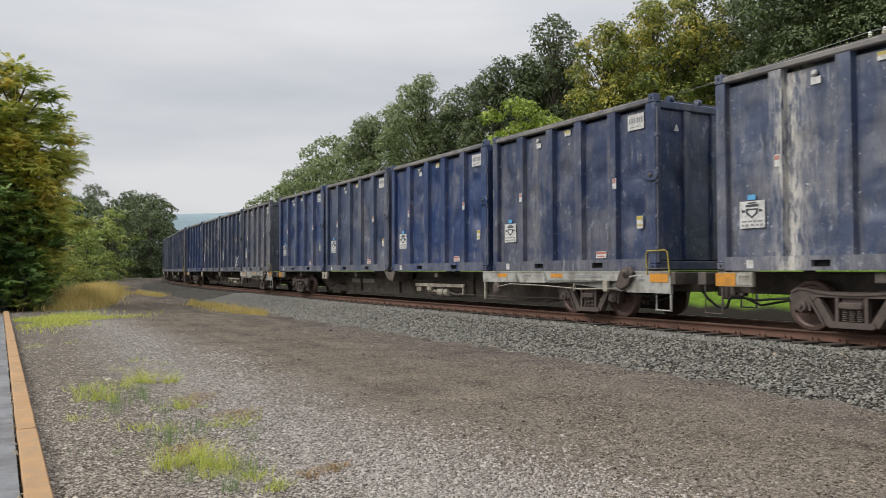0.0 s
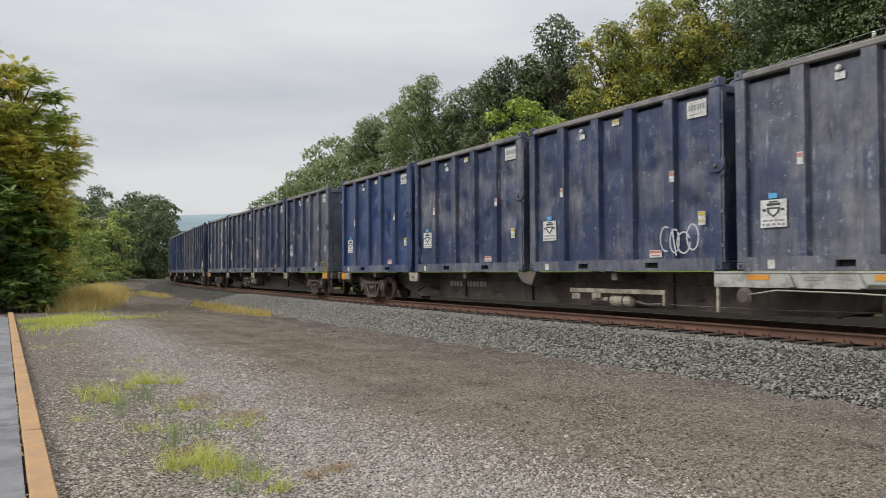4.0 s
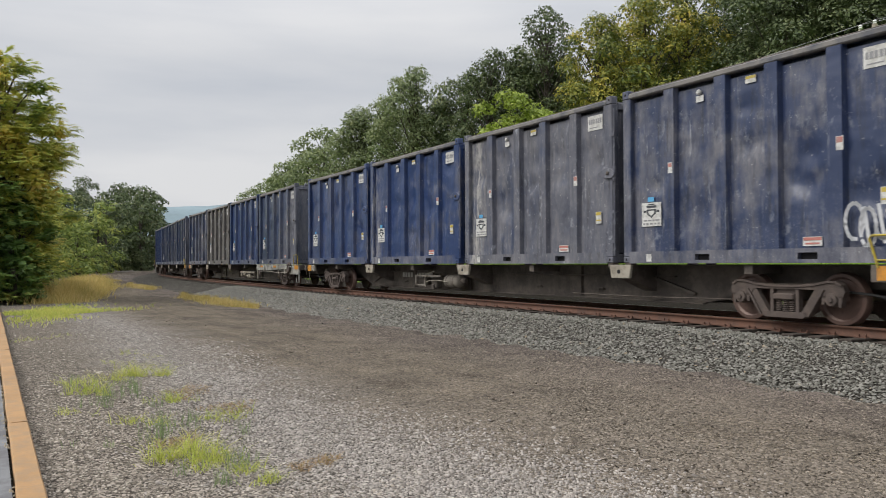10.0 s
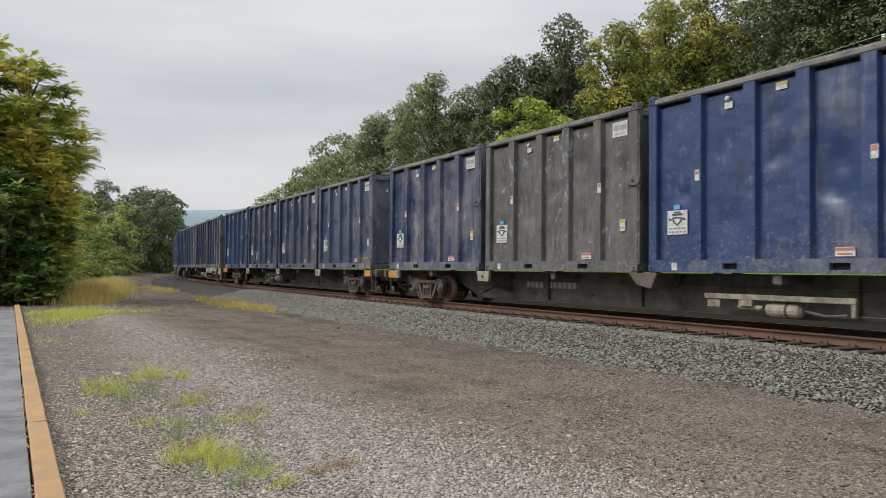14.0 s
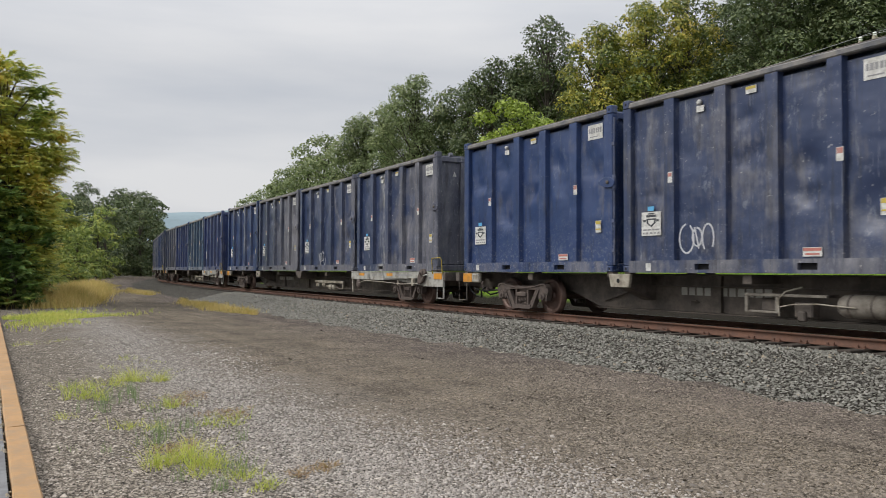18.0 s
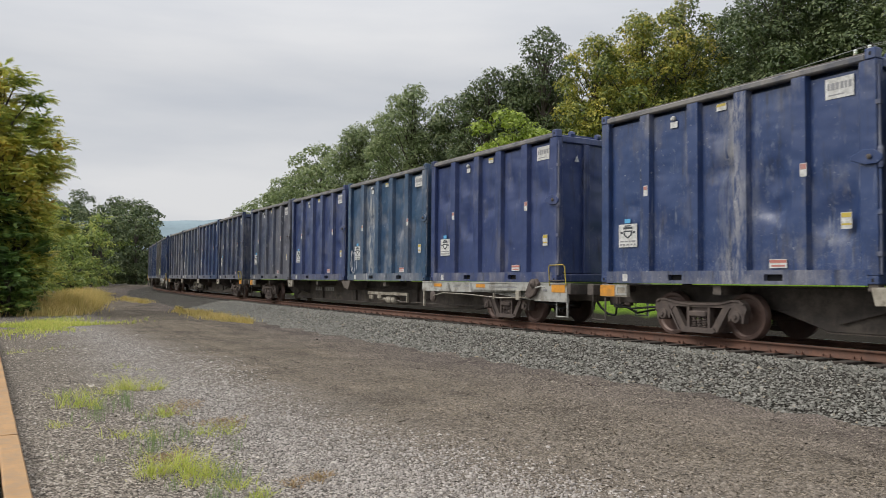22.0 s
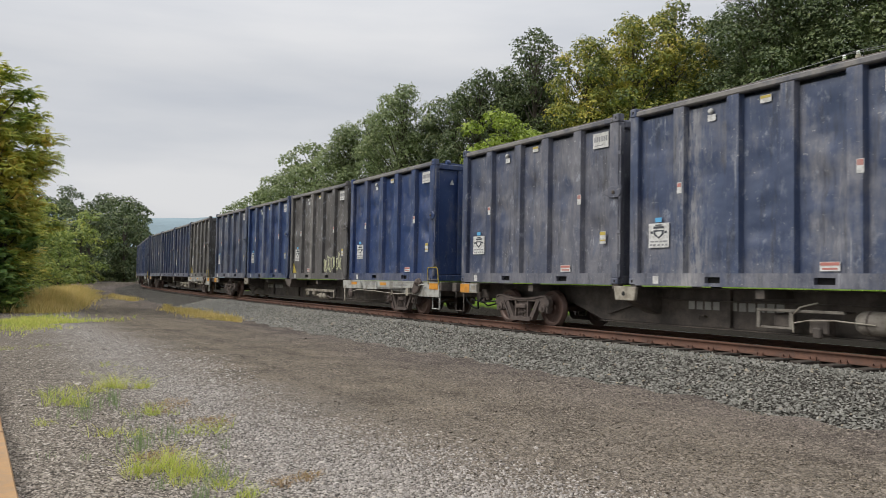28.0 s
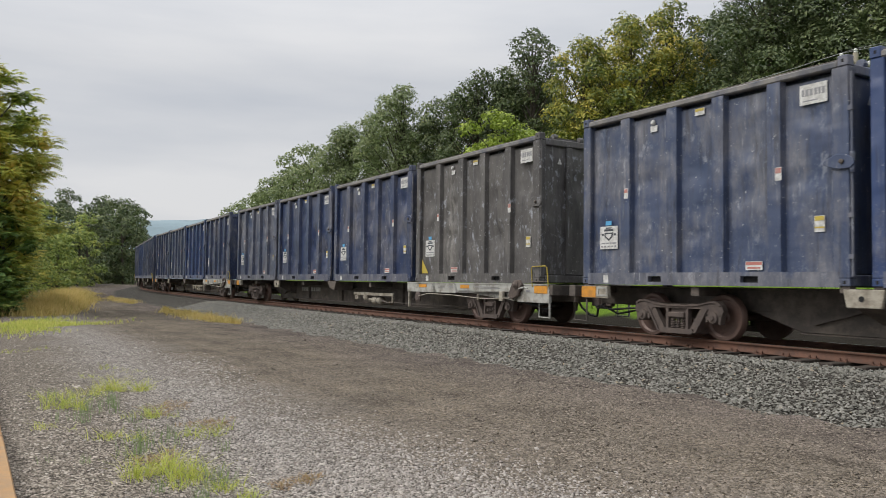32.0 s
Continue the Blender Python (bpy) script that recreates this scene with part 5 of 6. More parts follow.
        part("chain_rod", tube([(-6.75, 1.33, 0.58), (-7.4, 1.34, 0.68), (-8.8, 1.34, 0.66), (-10.3, 1.33, 0.60), (-11.5, 1.35, 0.64)], 0.014, 5), CREAM, car, "thin pale brake rod")
        part("rod_pulley", lathe([(0.16, 1.27), (0.17, 1.31), (0.10, 1.35)], 14, "y", (-6.72, 0, 0.56)), TRUCK_STEEL, car)
        part("lever_block", boxes((-11.2, -11.05, 1.28, 1.36, 0.56, 0.80), bevel=0.01), CREAM, car)
        part("rod_guide", boxes((-10.05, -10.0, 1.28, 1.34, 0.55, 0.72), bevel=0.01), CREAM, car)
    for x in (-PIVOT, PIVOT):
        truck_parts(car, x)
    return car


PLATFORM_CARS = {0, 1, 4, 6, 7, 9, 10, 11}
CAR_NUMBERS = list(range(-1, 14))
CARS, BOXES = {}, {}


def build_train():
    proto_car = {True: build_car(True), False: build_car(False)}
    proto_box = [build_container(v) for v in range(6)]
    used_car, used_box = set(), set()
    rnd = random.Random(11)
    for n in CAR_NUMBERS:
        p = n in PLATFORM_CARS
        if p in used_car:
            car = copy_thing(proto_car[p], Matrix())
        else:
            car, used_car = proto_car[p], used_car | {p}
        tagged(car, "long grimy container flat car with a pale grey end platform" if p else "long grimy container flat car with orange end panels", "flat car", "flat cars of the train")
        CARS[n] = car
        for k in range(4):
            color, wear, grad, film, spatter, sx, samt = LOOKS[n][k]
            v = 3 if color == GREY and n > 8 else (0, 1, 2, 4, 5)[(2 * n + 3 * k) % 5]
            if v in used_box:
                box = copy_thing(proto_box[v], Matrix())
            else:
                box, used_box = proto_box[v], used_box | {v}
            seed = rnd.uniform(0, 60)
            for o in (box, *box.children_recursive):
                o.color = (*color, 1)
                o["seed"], o["wear"], o["stain_x"], o["stain"] = seed, wear, float(sx), float(samt)
                o["grad"], o["film"], o["spatter"] = float(grad), float(film), float(spatter)
            tagged(box, LABELS[color], "container", "containers of the train")
            BOXES[n, k] = box


build_train()


def scribble(name, strokes, material, box, a0, z0, size, width=0.02):
    """Sprayed strokes on a container's side, drawn as thin raised ribbons."""
    bm = bmesh.new()
    for pts in strokes:
        pts = [Vector((HL - a0 - size * u, 0, z0 + size * v)) for u, v in pts]
        for p, q in zip(pts, pts[1:]):
            d = (q - p).normalized() * width * 0.5
            nrm = Vector((-d.z, 0, d.x))
            y0, y1 = HW + 0.003, HW + 0.006
            cs = [p - d - nrm, q + d - nrm, q + d + nrm, p - d + nrm]
            lo = [bm.verts.new((c.x, y0, c.z)) for c in cs]
            hi = [bm.verts.new((c.x, y1, c.z)) for c in cs]
            bm.faces.new(hi)
            for i in range(4):
                bm.faces.new((lo[i], lo[(i + 1) % 4], hi[(i + 1) % 4], hi[i]))
    bmesh.ops.recalc_face_normals(bm, faces=bm.faces[:])
    return part(name, bm, material, box, "sprayed graffiti scrawl")


def wiggle(seed, loops, w=1.0, h=1.0):
    rnd = random.Random(seed)
    out = []
    for k in range(loops):
        cx, cz = w * (k + 0.5) / loops, h * rnd.uniform(0.35, 0.65)
        rx, rz = w / loops * rnd.uniform(0.4, 0.75), h * rnd.uniform(0.3, 0.5)
        a0, a1 = rnd.uniform(0, 6), rnd.uniform(3.5, 6.2)
        out.append([(cx + rx * math.cos(a0 + a1 * i / 14), cz + rz * math.sin(a0 + a1 * i / 14)) for i in range(15)])
        if rnd.random() < 0.6:
            out.append([(cx - rx * 0.5, cz + rz), (cx + rx * 0.3, cz - rz * 1.2)])
    return out


SPRAY = plain("pale_yellow_spray", (0.55, 0.56, 0.36), 0.7, vary=0.1, bump=0)
SPRAY_WHITE = plain("white_spray", (0.55, 0.56, 0.58), 0.7, vary=0.1, bump=0)
scribble("graffiti", wiggle(3, 7, 1.5, 0.8), SPRAY, BOXES[9, 1], 3.95, 0.28, 0.72, 0.03)
scribble("graffiti", wiggle(8, 3, 0.75, 0.8), SPRAY, BOXES[9, 1], 5.15, 0.32, 0.75, 0.032)
scribble("graffiti", wiggle(27, 4, 1.5, 0.8), SPRAY_WHITE, BOXES[1, 1], 4.55, 0.35, 0.62, 0.03)
scribble("graffiti", wiggle(5, 3, 1.1, 1.0), SPRAY_WHITE, BOXES[3, 0], 4.95, 0.3, 0.6, 0.055)
scribble("graffiti", wiggle(12, 3, 0.8, 1.4), SPRAY_WHITE, BOXES[7, 1], 0.35, 0.25, 0.62, 0.025)
scribble("graffiti", wiggle(14, 3, 1.0, 0.7), SPRAY_WHITE, BOXES[6, 1], 2.5, 0.3, 0.7, 0.03)
scribble("graffiti", wiggle(17, 3, 1.1, 0.8), SPRAY_WHITE, BOXES[5, 2], 1.6, 0.35, 0.7, 0.03)


# ---- asphalt edge with a timber kerb ----
KERB_A, KERB_DIR = Vector((0.38, 0.0, 0)), Vector((-0.4767, 0.8791, 0))
KERB_OUT = Vector((0.8791, 0.4767, 0))        # towards the gravel


def along_kerb(s, out, z):
    p = KERB_A + KERB_DIR * s + KERB_OUT * out
    return (p.x, p.y, z)


def build_kerb():
    kerb = tagged(new("kerb"), "ochre timber kerb along the asphalt edge", "kerb", kind="structure")
    rnd = random.Random(3)
    s = -9.5
    while s < 30.5:
        ln = 3.6
        bm = bmesh.new()
        cuts, ring = 10, []
        for i in range(cuts + 1):
            t = s + (ln - 0.006) * i / cuts
            a, b = rnd.uniform(-0.005, 0.005), rnd.uniform(-0.004, 0.004)
            sec = [(-0.17 + a, -0.05), (0.0 + b, -0.05), (0.0 + b, 0.115), (-0.012 + b, 0.13 + a), (-0.155 + a, 0.13 + b), (-0.17 + a, 0.118)]
            ring.append([bm.verts.new(along_kerb(t, o, z)) for o, z in sec])
        for r0, r1 in zip(ring, ring[1:]):
            for k in range(6):
                bm.faces.new((r0[k], r1[k], r1[(k + 1) % 6], r0[(k + 1) % 6]))
        bm.faces.new(ring[0])
        bm.faces.new(ring[-1][::-1])
        bmesh.ops.recalc_face_normals(bm, faces=bm.faces[:])
        part("timber", bm, KERB_MAT, kerb)
        s += ln
    # crumbled seam between timber and asphalt
    bm = bmesh.new()
    for k in range(420):
        t, o = rnd.uniform(-4, 28), -0.175 - abs(rnd.gauss(0, 0.02))
        if noise.noise((t * 0.8, 3.0, 0)) < -0.05:
            continue
        c = Vector(along_kerb(t, o, 0.10))
        r = rnd.uniform(0.008, 0.03)
        vs = [bm.verts.new(c + Vector((rnd.uniform(0.6, 1) * r * x, rnd.uniform(0.6, 1) * r * y, rnd.uniform(0.3, 0.8) * r * z))) for x, y, z in ((1, 0, 0), (0, 1, 0), (-1, 0, 0), (0, -1, 0), (0, 0, 1.2), (0, 0, -1))]
        for a, b, d in ((0, 1, 4), (1, 2, 4), (2, 3, 4), (3, 0, 4), (1, 0, 5), (2, 1, 5), (3, 2, 5), (0, 3, 5)):
            bm.faces.new((vs[a], vs[b], vs[d]))
    tagged(part("seam_rubble", bm, CRUMB), "crumbled pale grout beside the kerb", "rubble", kind="stuff")
    # asphalt in slabs with open cross joints
    pave = tagged(new("pavement"), "grey weathered asphalt with cross cracks", "pavement", kind="structure")
    edges = [-9.5, -2.0, 4.9, 9.0, 13.2, 17.5, 22.0, 27.5, 30.5]
    for a, b in zip(edges, edges[1:]):
        bm = bmesh.new()
        top = [along_kerb(a + 0.008, -0.19, 0.105), along_kerb(b - 0.008, -0.19, 0.105), along_kerb(b - 0.008, -7.5, 0.12), along_kerb(a + 0.008, -7.5, 0.12)]
        lo = [bm.verts.new((x, y, -0.1)) for x, y, z in top]
        hi = [bm.verts.new(p) for p in top]
        bm.faces.new(hi)
        for i in range(4):
            bm.faces.new((lo[i], lo[(i + 1) % 4], hi[(i + 1) % 4], hi[i]))
        bmesh.ops.recalc_face_normals(bm, faces=bm.faces[:])
        part("asphalt_slab", bm, ASPHALT, pave)


build_kerb()


# ---- loose stones ----
HALF_V = np.array([(1, 0, 0), (0, 1, 0), (-1, 0, 0), (0, -1, 0), (0, 0, 1)], float)         # bedded stones, whose undersides lie in the ground
HALF_F = np.array([(0, 1, 4), (1, 2, 4), (2, 3, 4), (3, 0, 4)])
CUBE_V = np.array([(x, y, z) for x in (-1, 1) for y in (-1, 1) for z in (-1, 1)], float) * 0.62
CUBE_F = np.array([(0, 1, 3, 2), (4, 6, 7, 5), (0, 4, 5, 1), (2, 3, 7, 6), (1, 5, 7, 3)])


def stones(name, centres, sizes, material, label, seed, cube=False, flat=0.65):
    """Many angular stones in one mesh, each an island of its own."""
    rng = np.random.default_rng(seed)
    base, fc = (CUBE_V, CUBE_F) if cube else (HALF_V, HALF_F)
    n, k = len(centres), len(base)
    v = base[None] * rng.uniform(0.6, 1.25, (n, k, 1)) + rng.normal(0, 0.13, (n, k, 3))
    a = rng.uniform(0, 2 * np.pi, n)
    t = rng.normal(0, 0.35, n)
    ca, sa, ct, st = np.cos(a), np.sin(a), np.cos(t), np.sin(t)
    x, y, z = v[..., 0] * rng.uniform(0.8, 1.4, (n, 1)), v[..., 1], v[..., 2] * flat
    y, z = y * ct[:, None] - z * st[:, None], y * st[:, None] + z * ct[:, None]
    x, y = x * ca[:, None] - y * sa[:, None], x * sa[:, None] + y * ca[:, None]
    if not cube:
        z = z - 0.25
    v = np.stack([x, y, z], -1) * sizes[:, None, None] + centres[:, None, :]
    f = (fc[None] + (np.arange(n) * k)[:, None, None]).reshape(-1, fc.shape[1])
    ob = new(name, mesh_from(name, v.reshape(-1, 3), f, material))
    return tagged(ob, label, "stones", kind="stuff")


def ballast_height(lat):
    return np.interp(lat, [-5.0, -2.9, -2.1, -1.5, -1.25, 1.25, 1.5, 2.1, 3.0, 4.3], [-0.15, 0.32, 0.37, 0.375, 0.345, 0.345, 0.375, 0.36, 0.14, -0.13])


def on_yard(rng, n, near, far):
    """Places in the yard, thinning out with the distance, with their distance to the track and to the kerb."""
    r = 1 / rng.uniform(1 / far, 1 / near, n)
    ang = rng.uniform(-0.62, 0.60, n)
    xy = np.stack([r * np.sin(ang), r * np.cos(ang)], 1)
    lat, _ = track_distance(xy)
    kerb = (xy - np.array([0.38, 0.0])) @ np.array([0.8791, 0.4767])
    wob = 1.1 * (np.sin(xy[:, 0] * 0.7 + 0.4 * xy[:, 1]) * 0.4 + np.sin(0.31 * xy[:, 1] - 0.5 * xy[:, 0] + 1) * 0.4)
    return xy, r, lat, kerb, lat + wob


def build_stones():
    rng = np.random.default_rng(21)
    # ballast shoulder on the yard side, thinning out along the line
    def bed(n, lo, hi, s0, s1, power):
        s = s0 + (s1 - s0) * rng.power(power, n)
        lat = rng.uniform(lo, hi, n) + rng.normal(0, 0.08, n)
        th = np.interp(s, S_ALL, TURN_ALL)
        size = rng.uniform(0.016, 0.033, n) * (1 + np.clip(s, 0, 60) / 60)
        x = np.interp(s, S_ALL, LINE[:, 0]) - np.sin(th) * lat
        y = np.interp(s, S_ALL, LINE[:, 1]) + np.cos(th) * lat
        return np.stack([x, y, ballast_height(lat) + rng.uniform(-0.4, 0.9, n) * size * 0.7], 1), size
    c, size = bed(62000, 0.85, 4.35, -10, 36, 0.72)
    stones("ballast_stones", c, size, BALLAST, "crushed grey ballast stones on the track shoulder", 1, flat=0.9)
    c, size = bed(14000, -4.0, -0.3, -14, 45, 0.85)
    stones("ballast_stones", c, size * 1.25, BALLAST, "crushed grey ballast stones behind the rails", 5, flat=0.85)
    # pressed stones of the dirt road, close together
    xy, r, lat, kerb, wl_ = on_yard(rng, 215000, 5.0, 24)
    soft = np.sin(xy[:, 0] * 0.9 + 1.7 * xy[:, 1]) + np.sin(0.7 * xy[:, 1] - 1.1 * xy[:, 0]) + 0.6 * np.sin(2.3 * wl_)
    ok = (kerb > 0.02) & (lat > 4.1) & (wl_ + rng.normal(0, 0.45, len(lat)) < 9.2) & (rng.random(len(lat)) < np.where(soft > 1.1, 0.45, 0.97))
    z = ground_height(xy[:, 0], xy[:, 1]) * np.clip(1.4 - r / 60, 0, 1)
    size = rng.uniform(0.009, 0.020, len(lat)) * (0.85 + r / 26)
    c = np.c_[xy, z + size * rng.uniform(-0.25, 0.3, len(lat))][ok]
    stones("road_stones", c, size[ok], ROADSTONE, "small brown stones pressed into the dirt road", 3, flat=0.5)
    # yard gravel and the coarser verge by the kerb
    xy, r, lat, kerb, wl_ = on_yard(rng, 95000, 4.4, 24)
    z = ground_height(xy[:, 0], xy[:, 1]) * np.clip(1.4 - r / 60, 0, 1)
    size = rng.uniform(0.006, 0.0145, len(lat)) * (0.8 + r / 18) * np.where(rng.random(len(lat)) < 0.10, 1.5, 1)
    ok = (kerb > 0.02) & (wl_ + rng.normal(0, 0.45, len(lat)) > 9.0)
    verge = wl_ + rng.normal(0, 0.4, len(lat)) > 11.0
    for name, mask, mat, label, sd in (("gravel_stones", ok & ~verge, GRAVEL, "mixed grey and tan gravel of the yard", 2), ("verge_stones", ok & verge, VERGESTONE, "larger brown stones beside the kerb", 4)):
        c = np.c_[xy, z + size * rng.uniform(-0.35, 0.35, len(lat))][mask]
        stones(name, c, size[mask], mat, label, sd, cube=name == "gravel_stones", flat=0.62)


build_stones()


# ---- grass and weeds ----
def blades(name, centres, heights, widths, lean, material, label, seed, category="grass", stuff=True):
    """Bent blades, two quads each, in one mesh."""
    rng = np.random.default_rng(seed)
    n = len(centres)
    a = rng.uniform(0, 2 * np.pi, n)
    b = rng.uniform(0, 2 * np.pi, n)
    l1 = lean * rng.uniform(0.2, 1.0, n)
    dx, dy = np.cos(a), np.sin(a)
    wx, wy = np.cos(b) * widths / 2, np.sin(b) * widths / 2
    lev = []
    for f, k, w in ((0, 0, 1.0), (0.55, 0.35, 0.8), (1.0, 1.0, 0.15)):
        cx = centres[:, 0] + dx * l1 * heights * k
        cy = centres[:, 1] + dy * l1 * heights * k
        cz = centres[:, 2] + heights * f * (1 - 0.25 * l1 * k)
        lev.append(np.stack([cx - wx * w, cy - wy * w, cz], 1))
        lev.append(np.stack([cx + wx * w, cy + wy * w, cz], 1))
    v = np.stack(lev, 1).reshape(-1, 3)
    f = np.array([(0, 1, 3, 2), (2, 3, 5, 4)])
    f = (f[None] + (np.arange(n) * 6)[:, None, None]).reshape(-1, 4)
    ob = new(name, mesh_from(name, v, f, material))
    return tagged(ob, label, category, kind="stuff" if stuff else "")


def patch(rng, n, x, y, rx, ry, z=0.0):
    r = np.sqrt(rng.random(n))
    a = rng.uniform(0, 2 * np.pi, n)
    k = 1 + 0.35 * np.sin(3 * a + x) + 0.2 * np.sin(5 * a + y)
    px, py = x + rx * r * k * np.cos(a), y + ry * r * k * np.sin(a)
    return np.stack([px, py, ground_height(px, py) * np.clip(1.4 - np.hypot(px, py) / 60, 0, 1) + z - 0.01], 1)


def build_weeds():
    rng = np.random.default_rng(8)
    # bright weeds in the gravel
    spots = [(-1.91, 6.38, 0.16, 420, 0.24), (-1.72, 6.38, 0.12, 260, 0.22), (-2.02, 6.32, 0.07, 120, 0.20), (-1.69, 6.09, 0.07, 120, 0.16), (-1.30, 6.07, 0.10, 110, 0.17), (-1.08, 5.71, 0.11, 150, 0.12), (-1.39, 6.00, 0.06, 70, 0.14), (-1.58, 6.34, 0.09, 110, 0.18), (-1.91, 7.88, 0.22, 120, 0.15), (-2.79, 9.12, 0.22, 110, 0.15), (-4.11, 11.33, 0.19, 170, 0.24), (-3.65, 11.26, 0.12, 90, 0.20), (-4.10, 9.70, 0.24, 200, 0.24), (-4.27, 10.75, 0.24, 110, 0.18), (-3.61, 8.29, 0.17, 50, 0.09), (-2.82, 7.78, 0.11, 60, 0.12), (-2.49, 7.77, 0.09, 60, 0.10), (-8.18, 16.52, 0.29, 60, 0.12), (-7.77, 17.39, 0.28, 40, 0.10), (-5.21, 14.10, 0.13, 30, 0.12), (-4.62, 13.65, 0.17, 30, 0.08), (-4.99, 12.90, 0.20, 30, 0.10), (-4.69, 10.52, 0.21, 40, 0.12)]
    for i, (x, y, r, n, h) in enumerate(spots):
        k = max(5, int(r * 40))
        cs = patch(rng, k, x, y, r * 1.15, r * 1.3)
        per = int((0.62 if y < 7.5 else 1.25) * n / k)
        c = np.concatenate([q + np.c_[rng.normal(0, 0.045, (per, 2)), np.zeros(per)] for q in cs])
        m = len(c)
        blades("weed", c, rng.uniform(0.15, 1.0, m) ** 1.3 * h * (1.25 if y < 7.5 else 1.45), rng.uniform(0.003, 0.008, m), 1.5, WEED, "low yellow-green weed growing in gravel", 60 + i, "weed")
    tufts = [(-2.34, 7.16, 0.14, 100, 0.34), (-3.54, 9.40, 0.25, 120, 0.34), (-3.60, 8.69, 0.20, 70, 0.26), (-4.41, 10.28, 0.19, 50, 0.26), (-1.42, 5.70, 0.04, 60, 0.20), (-1.40, 6.24, 0.12, 70, 0.26), (-2.19, 7.51, 0.08, 40, 0.26), (-1.62, 7.25, 0.05, 25, 0.22), (-2.90, 8.67, 0.07, 30, 0.20), (-2.29, 7.76, 0.06, 30, 0.18), (-3.63, 10.03, 0.09, 40, 0.28), (-2.83, 6.96, 0.22, 30, 0.12), (-1.73, 6.01, 0.09, 50, 0.14)]
    for i, (x, y, r, n, h) in enumerate(tufts):
        k = max(3, int(n / 9))
        c = np.concatenate([q + np.c_[rng.normal(0, 0.03, (7, 2)), np.zeros(7)] for q in patch(rng, k, x, y, r, r * 1.2)])
        n = len(c)
        blades("grass_tuft", c, rng.uniform(0.45, 1.0, n) * h, rng.uniform(0.0025, 0.0055, n), 0.5, BLADE, "thin green grass blades standing in gravel", 120 + i, "grass")
    dried = [(-2.04, 8.54, 0.25, 120), (-2.82, 9.78, 0.25, 90), (-2.10, 6.93, 0.19, 120), (-0.74, 6.30, 0.10, 60), (-0.90, 6.14, 0.10, 40), (-2.80, 9.26, 0.21, 60)]
    for i, (x, y, r, n) in enumerate(dried):
        c = patch(rng, n * 3, x, y, r, r * 1.4)
        blades("dried_weed", c, rng.uniform(0.02, 0.07, len(c)), rng.uniform(0.005, 0.012, len(c)), 2.0, DRIED, "low reddish dried weed among gravel", 160 + i, "weed")
    # low green margin by the end of the asphalt
    n = 7000
    t = rng.random(n)
    cx, cy = -13.6 + 3.4 * t + rng.normal(0, 0.4, n), 25.6 - 0.8 * t + rng.normal(0, 2.0, n)
    keep = np.sin(cx * 1.7 + 0.6 * cy) + np.sin(cy * 1.3 - cx) > -0.35
    c = np.stack([cx, cy, np.zeros(n)], 1)[keep & ((np.stack([cx, cy], 1) - np.array([0.38, 0])) @ np.array([0.8791, 0.4767]) > 0.1)]
    blades("green_verge", c, rng.uniform(0.05, 0.2, len(c)), rng.uniform(0.012, 0.03, len(c)), 0.9, WEED, "low bright green weeds at the yard's edge", 41)
    # tall dry grass by the bushes
    n = 17000
    t = rng.random(n)
    dx, dy = rng.normal(0, 0.55, n), rng.normal(0, 0.9, n)
    c = np.stack([-14.9 - 7.8 * t + dx, 32.6 + 23 * t + dy, np.full(n, -0.02)], 1)
    hump = 0.3 + 0.7 * np.exp(-(dx / 0.9) ** 2) * np.clip(t * 9, 0.25, 1)
    blades("dry_grass", c, rng.uniform(0.4, 1.2, n) * hump, rng.uniform(0.012, 0.035, n), 0.9, DRYGRASS, "tall dry golden grass beside the bushes", 42)
    # dry strip along the ballast toe
    for s0, s1, la, wd, n, sd in ((20.3, 33.8, 4.7, 0.4, 4200, 43), (44.0, 58.0, 4.8, 0.45, 2800, 44), (67, 76, 5.6, 0.5, 1500, 48)):
        s = rng.uniform(s0, s1, n)
        lat = la + rng.normal(0, wd, n) * np.clip(np.minimum(s - s0, s1 - s) / 2.5, 0.15, 1)
        th = np.interp(s, S_ALL, TURN_ALL)
        c = np.stack([np.interp(s, S_ALL, LINE[:, 0]) - np.sin(th) * lat, np.interp(s, S_ALL, LINE[:, 1]) + np.cos(th) * lat, np.zeros(n)], 1)
        blades("dry_grass_strip", c, rng.uniform(0.08, 0.36, n) ** 1.2 * (0.6 + 0.5 * np.sin(s * 2.1)), rng.uniform(0.012, 0.03, n), 1.1, DRYGRASS, "strip of dry yellow grass at the ballast toe", sd)
    # meadow behind the track
    n = 15000
    s = rng.uniform(-10, 60, n)
    lat = -rng.uniform(6.8, 24, n)
    th = np.interp(s, S_ALL, TURN_ALL)
    c = np.stack([np.interp(s, S_ALL, LINE[:, 0]) - np.sin(th) * lat, np.interp(s, S_ALL, LINE[:, 1]) + np.cos(th) * lat, bank_height(lat) - 0.02], 1)
    blades("meadow_grass", c, rng.uniform(0.12, 0.4, n), rng.uniform(0.02, 0.06, n), 0.7, MEADOW, "bright green meadow grass behind the railway", 46)


build_weeds()


